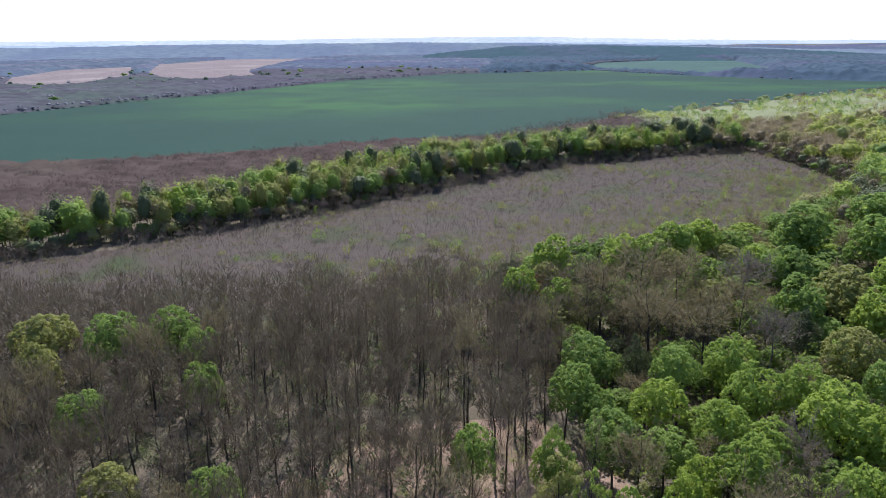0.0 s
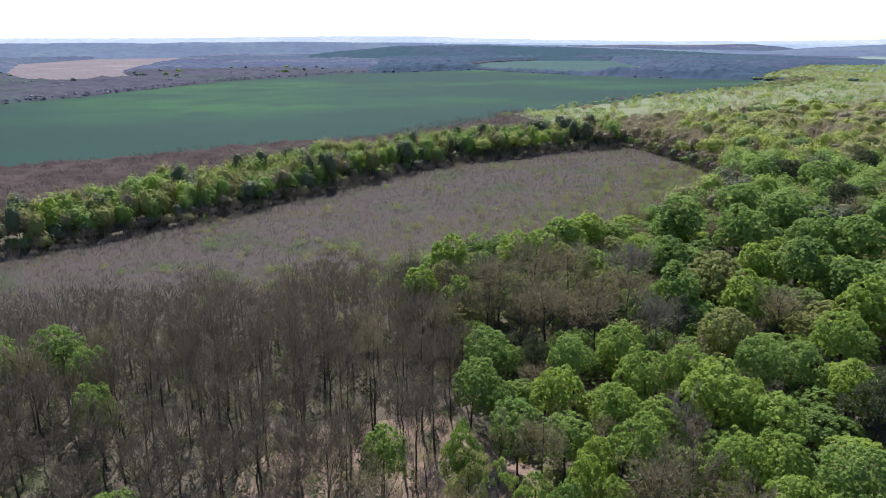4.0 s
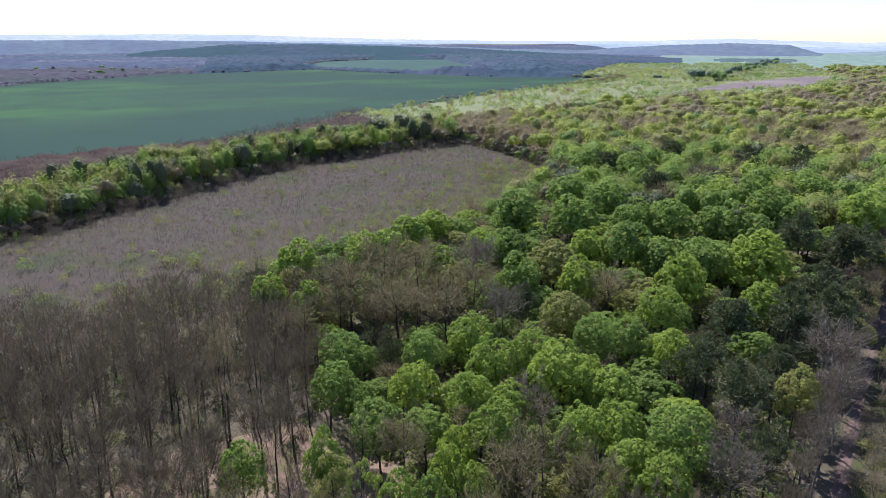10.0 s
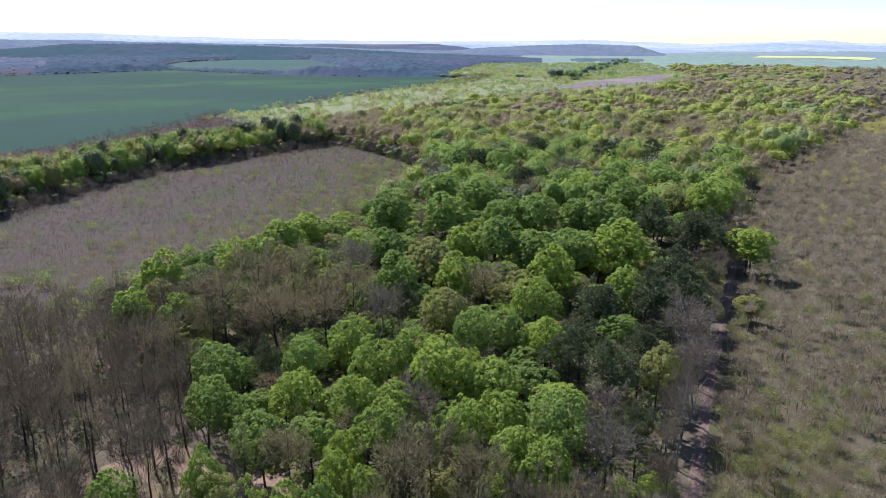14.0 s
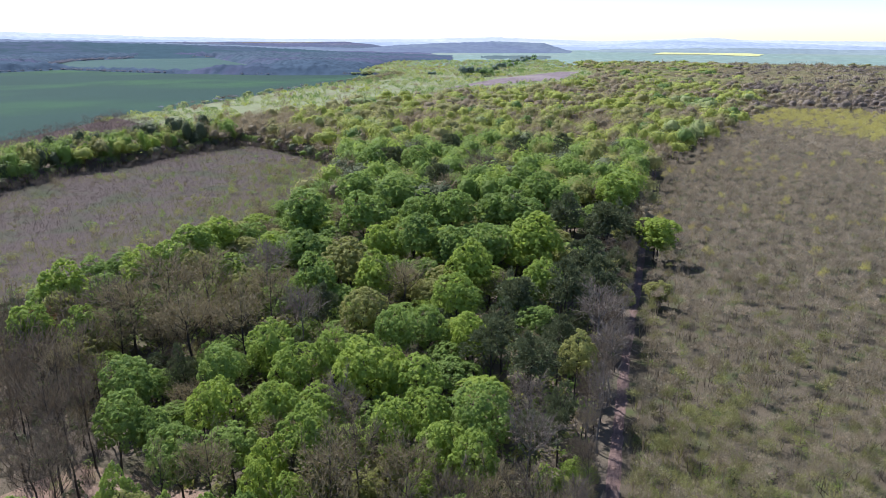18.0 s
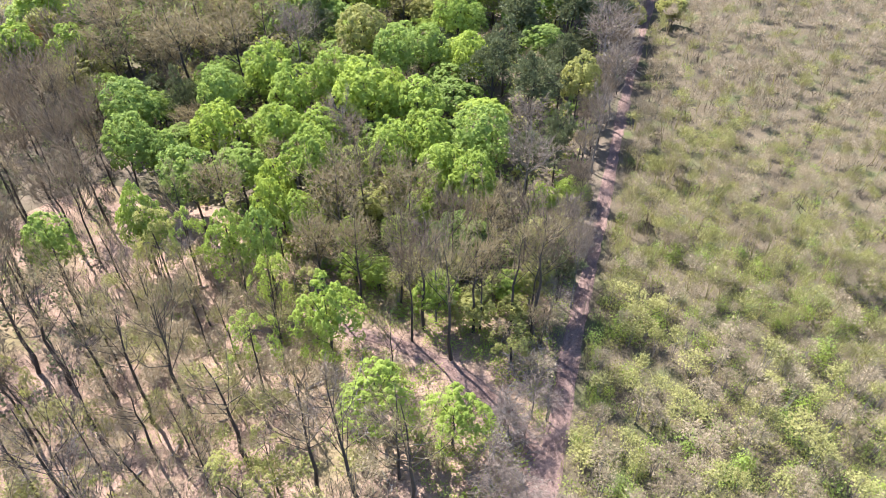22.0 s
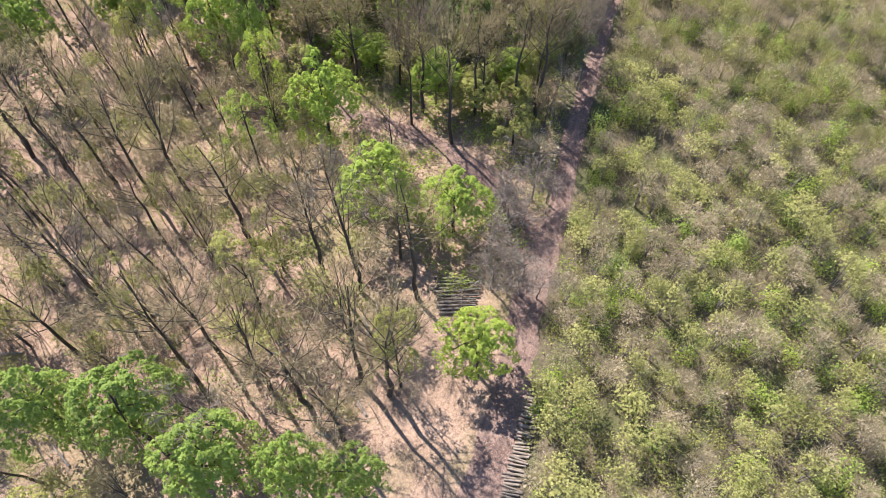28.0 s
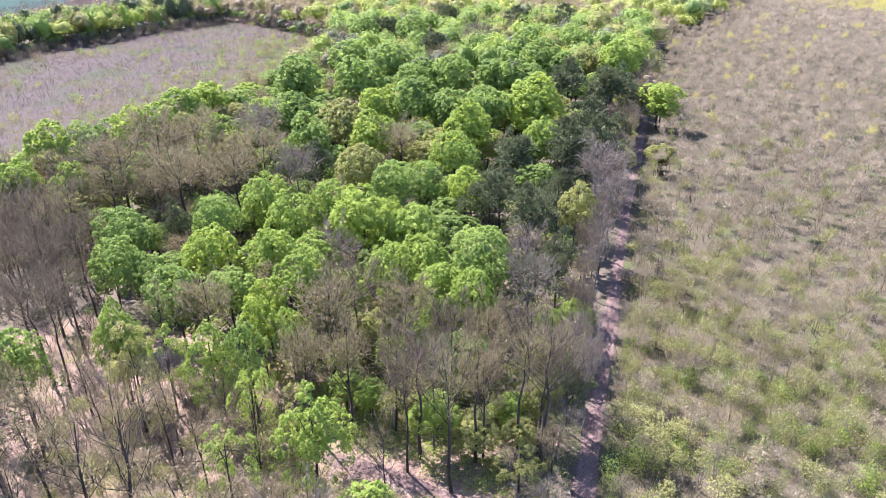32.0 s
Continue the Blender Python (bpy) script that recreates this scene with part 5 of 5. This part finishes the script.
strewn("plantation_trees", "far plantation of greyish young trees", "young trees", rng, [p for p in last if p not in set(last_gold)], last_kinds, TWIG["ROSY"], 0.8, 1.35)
strewn("golden_trees", "young trees with golden-yellow opening buds", "young trees", rng, last_gold, last_kinds, TWIG["GOLD"], 0.7, 1.25)
strewn("golden_trees", "young trees with golden-yellow opening buds", "young trees", rng, [p for p in sorted(rosy) if p[0] > 130 and rng.uniform() < 0.04 + 0.2 * max(0.0, noise.noise(Vector((p[0] / 30, p[1] / 30, 11))))], thin_kinds, TWIG["GOLD"], 0.7, 1.25)


# ---- undergrowth ----
def bush(seed, radius, height, count, size):
    r = np.random.default_rng(seed)
    way = unit(spread(r, count, 0.0) + (0, 0, 0.2))
    spot = way * (radius, radius, height) * r.uniform(0.45, 1.05, (count, 1)) + r.normal(size=(count, 3)) * 0.12 * radius
    spot[:, 2] = np.maximum(spot[:, 2], 0.08)
    return flakes(r, spot, unit(way + r.normal(size=way.shape) * 0.6), size * r.uniform(0.6, 1.3, count))


def tuft(seed, height, count, width, lean=0.3):
    r = np.random.default_rng(seed)
    start = r.normal(size=(count, 3)) * (0.7, 0.7, 0)
    way = unit(r.normal(size=(count, 3)) * lean + (0, 0, 1))
    return slivers(r, start, way, height * r.uniform(0.5, 1.1, count), width * r.uniform(0.6, 1.3, count))


BUSHES = [bush(400 + k, 1.25, 1.3, 120, 0.145) for k in range(4)]
TALL_BUSHES = [bush(410 + k, 1.3, 2.6, 260, 0.15) for k in range(4)]
under = [p for p in jittered(rng, lambda x, y: in_plantation(x, y) and off_trail(x, y, 1.9), (4, 112, -40, 72), 1.8) if noise.noise(Vector((p[0] / 7, p[1] / 7, 8.0))) > -0.42 + 0.55 * max(0, math.hypot(p[0], p[1]) - 35) / 75]
sheet("plantation_floor", "leaf litter and low grass under the young trees", PLANTATION, 0.012, PLANT_FLOOR)
far_stalks = jittered(rng, lambda x, y: in_plantation(x, y) and x + y > 95 and off_trail(x, y, 1.7), (50, 300, -45, 170), 2.2)
# Dark STALK tufts put between the crowns in place of shade.
strewn("plantation_brush", "dark brown stalks under the further young trees", "undergrowth", rng, far_stalks[::4], [tuft(620 + k, 2.2, 14, 0.08, 0.4) for k in range(4)], TWIG["STALK"], 0.7, 1.4)
strewn("plantation_brush", "olive brush crowding under the further young trees", "undergrowth", rng, far_stalks[1::4], [tuft(630 + k, 1.6, 12, 0.08, 0.4) for k in range(4)], TWIG["BUDDING"], 0.7, 1.4)
stalks = jittered(rng, lambda x, y: in_plantation(x, y) and off_trail(x, y, 1.7), (4, 80, -40, 50), 1.35)
strewn("plantation_brush", "knee-high grey-brown stalks and dry grass under the young trees", "undergrowth", rng, stalks[::2], [tuft(600 + k, 1.5, 26, 0.035) for k in range(4)], TWIG["YOUNG"], 0.6, 1.4)
strewn("plantation_brush", "knee-high olive sprouts under the young trees", "undergrowth", rng, stalks[1::2], [tuft(610 + k, 1.5, 18, 0.05) for k in range(4)], TWIG["BUDDING"], 0.6, 1.4)
tall = [p for p in under if rng.uniform() < 0.22 and math.hypot(*p) < 75]
strewn("undergrowth", "fresh green leafy thickets among the young trees", "undergrowth", rng, tall[::2], TALL_BUSHES, LEAF["FRESH"], 0.6, 1.3)
strewn("undergrowth", "mid-green leafy thickets among the young trees", "undergrowth", rng, tall[1::2], TALL_BUSHES, LEAF["GREEN"], 0.6, 1.4)
half = [p for p in under if rng.uniform() < 0.65]
strewn("undergrowth", "fresh green low shrubs under the young trees", "undergrowth", rng, half[::3], BUSHES, LEAF["FRESH"], 0.5, 1.1)
strewn("undergrowth", "mid-green low shrubs under the young trees", "undergrowth", rng, half[1::3], BUSHES, LEAF["GREEN"], 0.6, 1.2)
strewn("undergrowth", "olive low shrubs under the young trees", "undergrowth", rng, [p for p in under if p not in set(half)] + half[2::3], BUSHES, LEAF["OLIVE"], 0.6, 1.3)
grassy = jittered(rng, lambda x, y: (FORK(x, y) or FORK_EDGE(x, y) or math.hypot(x - 33, y - 48) < 15) and off_trail(x, y, 1.5), (17, 63, 15, 64), 1.5)
strewn("wood_undergrowth", "green grass and shrubs under the bare trees", "undergrowth", rng, grassy, BUSHES, LEAF["FRESH"], 0.6, 1.3)
brush = jittered(rng, lambda x, y: BARE_STAND(x, y), (-125, 25, 45, 138), 2.6)
green_brush = {p for p in brush if noise.noise(Vector((p[0] / 12, p[1] / 12, 4.0))) + rng.normal() * 0.2 > (-0.4 if p[0] < -12 else -0.2)}
strewn("bare_thicket", "low grey-brown leafless brush under the bare trees", "undergrowth", rng, [p for p in brush if p not in green_brush], [tuft(560 + k, 2.2, 22, 0.06) for k in range(4)], TWIG["STALK"])
strewn("wood_undergrowth", "dull green shrubs under the bare trees", "undergrowth", rng, sorted(green_brush), [bush(570 + k, 1.1, 1.7, 30, 0.34) for k in range(3)], LEAF["PINE"], 0.6, 1.6)
saplings = [p for p in jittered(rng, lambda x, y: (OPEN_SLOPE(x, y) or FORK_EDGE(x, y)) and off_trail(x, y, 3.0), (-20, 30, 14, 74), 3.4) if p[1] > 34 or rng.uniform() < 0.4]
strewn("slope_saplings", "thin beige and olive saplings on the litter slope", "young trees", rng, saplings[::2], fine_kinds, TWIG["YOUNG"], 0.6, 1.3)
strewn("slope_saplings", "thin olive-green budding saplings on the litter slope", "young trees", rng, saplings[1::2], fine_kinds, TWIG["BUDDING"], 0.6, 1.3)
dry = jittered(rng, lambda x, y: OPEN_SLOPE(x, y) and off_trail(x, y, 1.4), (-20, 27, 10, 72), 1.1)
strewn("dry_grass", "thin tufts of dry beige grass on the leaf litter", "grass", rng, dry, [tuft(580 + k, 0.5, 9, 0.04) for k in range(4)], TWIG["YOUNG"])
floor_spots = [p for p in jittered(rng, lambda x, y: (BARE_STAND(x, y) or OPEN_SLOPE(x, y)) and off_trail(x, y, 1.8), (-100, 30, 12, 138), 3.6) if rng.uniform() < 0.5]
DULL = [bush(440 + k, 1.3, 1.6, 26, 0.42) for k in range(3)]
wood_floor = jittered(rng, lambda x, y: GREEN_WOOD(x, y) and off_trail(x, y, 1.8), (0, 140, 30, 150), 2.9)
strewn("wood_undergrowth", "olive-brown shrubs under the leafy trees", "undergrowth", rng, wood_floor[::2], DULL, LEAF["OLIVE"], 0.8, 1.7)
strewn("wood_undergrowth", "dark green shrubs under the leafy trees", "undergrowth", rng, wood_floor[1::2], DULL, LEAF["GREEN"], 0.8, 1.7)
strewn("wood_undergrowth", "sparse green shrubs on the woodland floor", "undergrowth", rng, floor_spots, BUSHES, LEAF["GREEN"], 0.5, 1.5)


# ---- scrub of the cleared stand ----
WOOD_EDGE = [(20, 150), (28, 152), (52, 160), (72, 166), (98, 188), (124, 203), (163, 255)]


def lush(x, y):
    """How far the grass and bushes of the wood's edge have spread into the clearing, 0 to 1."""
    gap = 1e9
    for (ax, ay), (bx, by) in zip(WOOD_EDGE, WOOD_EDGE[1:]):
        t = min(1, max(0, ((x - ax) * (bx - ax) + (y - ay) * (by - ay)) / ((bx - ax) ** 2 + (by - ay) ** 2)))
        gap = min(gap, math.hypot(x - ax - t * (bx - ax), y - ay - t * (by - ay)))
    return math.exp(-(gap / 46) ** 2)


tufts = jittered(rng, in_clearing, (-190, 168, 95, 355), 2.1)
patchy = {p for p in tufts if 0.8 * noise.noise(Vector((p[0] / 24, p[1] / 24, 6.0))) + 0.95 * lush(*p) + rng.normal() * 0.32 > 0.4}
grass = [p for p in tufts if p in patchy]
strewn("clearing_grass", "tall pale green grass and sprouts in the clearing", "scrub", rng, grass[::2], [tuft(510 + k, 1.5, 20, 0.09, 0.5) for k in range(4)], TWIG["BUDDING"])
strewn("clearing_grass", "dry beige grass and thin stalks in the clearing", "scrub", rng, grass[1::2], [tuft(514 + k, 1.5, 20, 0.07, 0.5) for k in range(4)], TWIG["YOUNG"])
stalky = [p for p in tufts if p not in patchy]
strewn("clearing_scrub", "thin purple-grey leafless saplings and stalks of the clearing", "scrub", rng, stalky[::2], [tuft(500 + k, 1.5, 18, 0.05, 0.55) for k in range(4)] + [tuft(505 + k, 2.6, 10, 0.045, 0.3) for k in range(2)], TWIG["STALK"], 0.5, 1.3)
strewn("clearing_scrub", "low purple-brown brush of the clearing", "scrub", rng, stalky[1::2], [tuft(507 + k, 1.2, 18, 0.05, 0.65) for k in range(4)], TWIG["PURPLE"], 0.5, 1.5)
green_scrub = [p for p in jittered(rng, in_clearing, (-60, 165, 130, 330), 4.2) if 0.55 * noise.noise(Vector((p[0] / 16, p[1] / 16, 2.0))) + 0.75 * lush(*p) + rng.normal() * 0.2 > 0.42]
for n, (look_of, material) in enumerate((("olive-green", LEAF["OLIVE"]), ("dark green", LEAF["GREEN"]), ("half-bare beige", TWIG["TAWNY"]))):
    strewn("clearing_shrubs", "scattered " + look_of + " shrubs in the clearing", "scrub", rng, green_scrub[n::3], [far_bush(520 + 10 * n + k, 1.7, 2.6, 110, 0.3) for k in range(3)], material, 0.45, 1.5)


# ---- cut timber beside the trail ----
def log_thing(length, radius, seed):
    """A cut log lying along x: rough bark and two sawn ends."""
    r = np.random.default_rng(seed)
    sides, rings = 10, 5
    verts, faces = [], []
    for i in range(rings):
        for k in range(sides):
            a = 2 * math.pi * k / sides
            w = radius * (1 + r.normal() * 0.05) * (1.06 - 0.03 * i)
            verts.append((length * (i / (rings - 1) - 0.5), w * math.cos(a), w * math.sin(a) + radius))
    for i in range(rings - 1):
        for k in range(sides):
            a, b = i * sides + k, i * sides + (k + 1) % sides
            faces += [(a, b, b + sides), (a, b + sides, a + sides)]
    log = tagged(new("log", mesh_of("log", verts, faces, LOG_BARK)), "short cut log with grey bark lying beside the trail", "log", "logs beside the trail")
    for end in (0, rings - 1):
        ring = [(x * 1.002, y * 0.98, (z - radius) * 0.98 + radius) for x, y, z in verts[end * sides:(end + 1) * sides]]
        ring.append((ring[0][0], 0, radius))
        fan = [(k, (k + 1) % sides, sides) for k in range(sides)]
        cut = new("sawn_end", mesh_of("sawn_end", ring, fan, LOG_END))
        cut["label"] = "pale sawn wood end"
        cut.parent = log
    return log


LOG_BARK = bark_material("log_bark", (0.10, 0.08, 0.068), (0.23, 0.19, 0.16))
log_kinds = [log_thing(1.45, 0.11, 600 + k) for k in range(3)]
log_rng = np.random.default_rng(61)
count = 44
for k in range(count):
    s = k / (count - 1)
    x, y = 18.0 + (8.6 - 18.0) * s, 8.3 + (2.6 - 8.3) * s
    m = pose(x + log_rng.normal() * 0.06, y + log_rng.normal() * 0.06, 0.02, 0, 0, -52 + log_rng.normal() * 5)
    if k < 3:
        log_kinds[k].matrix_basis = m
    else:
        made = copy_thing(log_kinds[k % 3], m)
        made.scale = (log_rng.uniform(0.85, 1.15), log_rng.uniform(0.75, 1.1), log_rng.uniform(0.75, 1.1))


def pole_stack(x, y):
    """Long dark poles laid side by side, with thin brushwood across."""
    stack = tagged(new("pole_stack"), "stack of long dark weathered poles under bare brush", "timber stack")
    r = np.random.default_rng(71)
    for k in range(11):
        across = (k - 5) * 0.36
        half = r.uniform(1.5, 2.1)
        a = (x + 0.755 * -half + 0.656 * across, y - 0.656 * -half + 0.755 * across, 0.16)
        b = (x + 0.755 * half + 0.656 * across + r.normal() * 0.2, y - 0.656 * half + 0.755 * across + r.normal() * 0.2, 0.2 + r.uniform(0, 0.25))
        pole = new("pole", mesh_of("pole", *tube([a, ((a[0] + b[0]) / 2, (a[1] + b[1]) / 2, 0.22), b], [0.14, 0.12, 0.09], 7), POLE_BARK))
        pole.parent = stack
    start = r.normal(size=(160, 3)) * (1.3, 1.3, 0.12) + (x, y, 0.45)
    brush = new("brushwood", mesh_of("brushwood", *slivers(r, start, unit(r.normal(size=(160, 3)) * (1, 1, 0.35)), r.uniform(0.6, 2.0, 160), 0.06), TWIG["GREY"]))
    brush.parent = stack
    brush["label"] = "thin grey dead brushwood"


heap_rng = np.random.default_rng(77)
heaps = [(24.5 + 16 * u + heap_rng.normal() * 0.7 - 0.55 * v, 15.9 + 10.6 * u + heap_rng.normal() * 0.7 + 0.83 * v) for u, v in zip(heap_rng.uniform(0, 1, 46), heap_rng.uniform(1.4, 4.6, 46))]


def dead_heap(seed):
    """Dead limbs thrown down: bowed pale twigs lying across each other."""
    r = np.random.default_rng(seed)
    soup = Soup()
    for k in range(9):
        turn, long = r.uniform(0, 2 * np.pi), r.uniform(0.9, 2.0)
        way = np.array([math.cos(turn), math.sin(turn), 0.0])
        start = r.normal(size=3) * (0.4, 0.4, 0) + (0, 0, 0.15)
        tip = start + way * long + (0, 0, r.uniform(0.3, 1.3))
        soup.add(*tube([start, (start + tip) / 2 + (0, 0, 0.3), tip], [0.04, 0.03, 0.012], 3))
        side = unit(r.normal(size=(7, 3)) * (1, 1, 0.5) + way)
        soup.add(*slivers(r, start + (tip - start) * r.uniform(0.3, 1, (7, 1)), side, r.uniform(0.4, 0.9, 7), 0.045))
    return soup.arrays()


strewn("dead_brush", "pale grey dead branches strewn beside the trail", "brushwood", heap_rng, heaps, [dead_heap(780 + k) for k in range(4)], GREY_BARK, 0.8, 1.3)
POLE_BARK = bark_material("weathered_poles", (0.045, 0.04, 0.038), (0.13, 0.115, 0.105))
pole_stack(19.2, 19.6)
for x, y in [(28.2, 22.5), (22.0, 18.1), (23.6, 15.9), (31.9, 22.8), (23.6, 20.6)]:
    plant("GREY", x, y, 2.3, 5.2)
    plant("GREY", x + 0.9, y - 1.2, 1.8, 4.2)


def fallen_branch(x, y, turn, length, seed):
    """A dead limb lying on the litter, forked and twiggy."""
    r = np.random.default_rng(seed)
    way = np.array([math.cos(turn), math.sin(turn), 0.0])
    start = np.array([x, y, 0.1])
    tip = start + way * length + (0, 0, 0.25)
    limb = tagged(new("fallen_branch", mesh_of("fallen_branch", *tube([start, (start + tip) / 2 + r.normal(size=3) * (0.06, 0.06, 0.02), tip], [0.11, 0.08, 0.02], 6), GREY_BARK)), "dead grey branch lying on dry leaf litter", "branch", "fallen branches on the litter")
    for k in range(7):
        u = r.uniform(0.3, 1)
        fork = start + (tip - start) * u
        aim = unit(way + r.normal(size=3) * (0.8, 0.8, 0.15))
        far = fork + aim * length * r.uniform(0.15, 0.4)
        far[2] = abs(far[2]) + 0.03
        side = new("side_branch", mesh_of("side_branch", *tube([fork, far], [0.035, 0.01], 4), GREY_BARK))
        side.parent = limb


branch_rng = np.random.default_rng(81)
for k, (x, y) in enumerate(scatter(branch_rng, lambda x, y: OPEN_SLOPE(x, y) and off_trail(x, y, 2.0), (-15, 27, 12, 62), 4.2, [], 300)[:34]):
    fallen_branch(x, y, branch_rng.uniform(0, 6.28), branch_rng.uniform(1.6, 4.2), 700 + k)
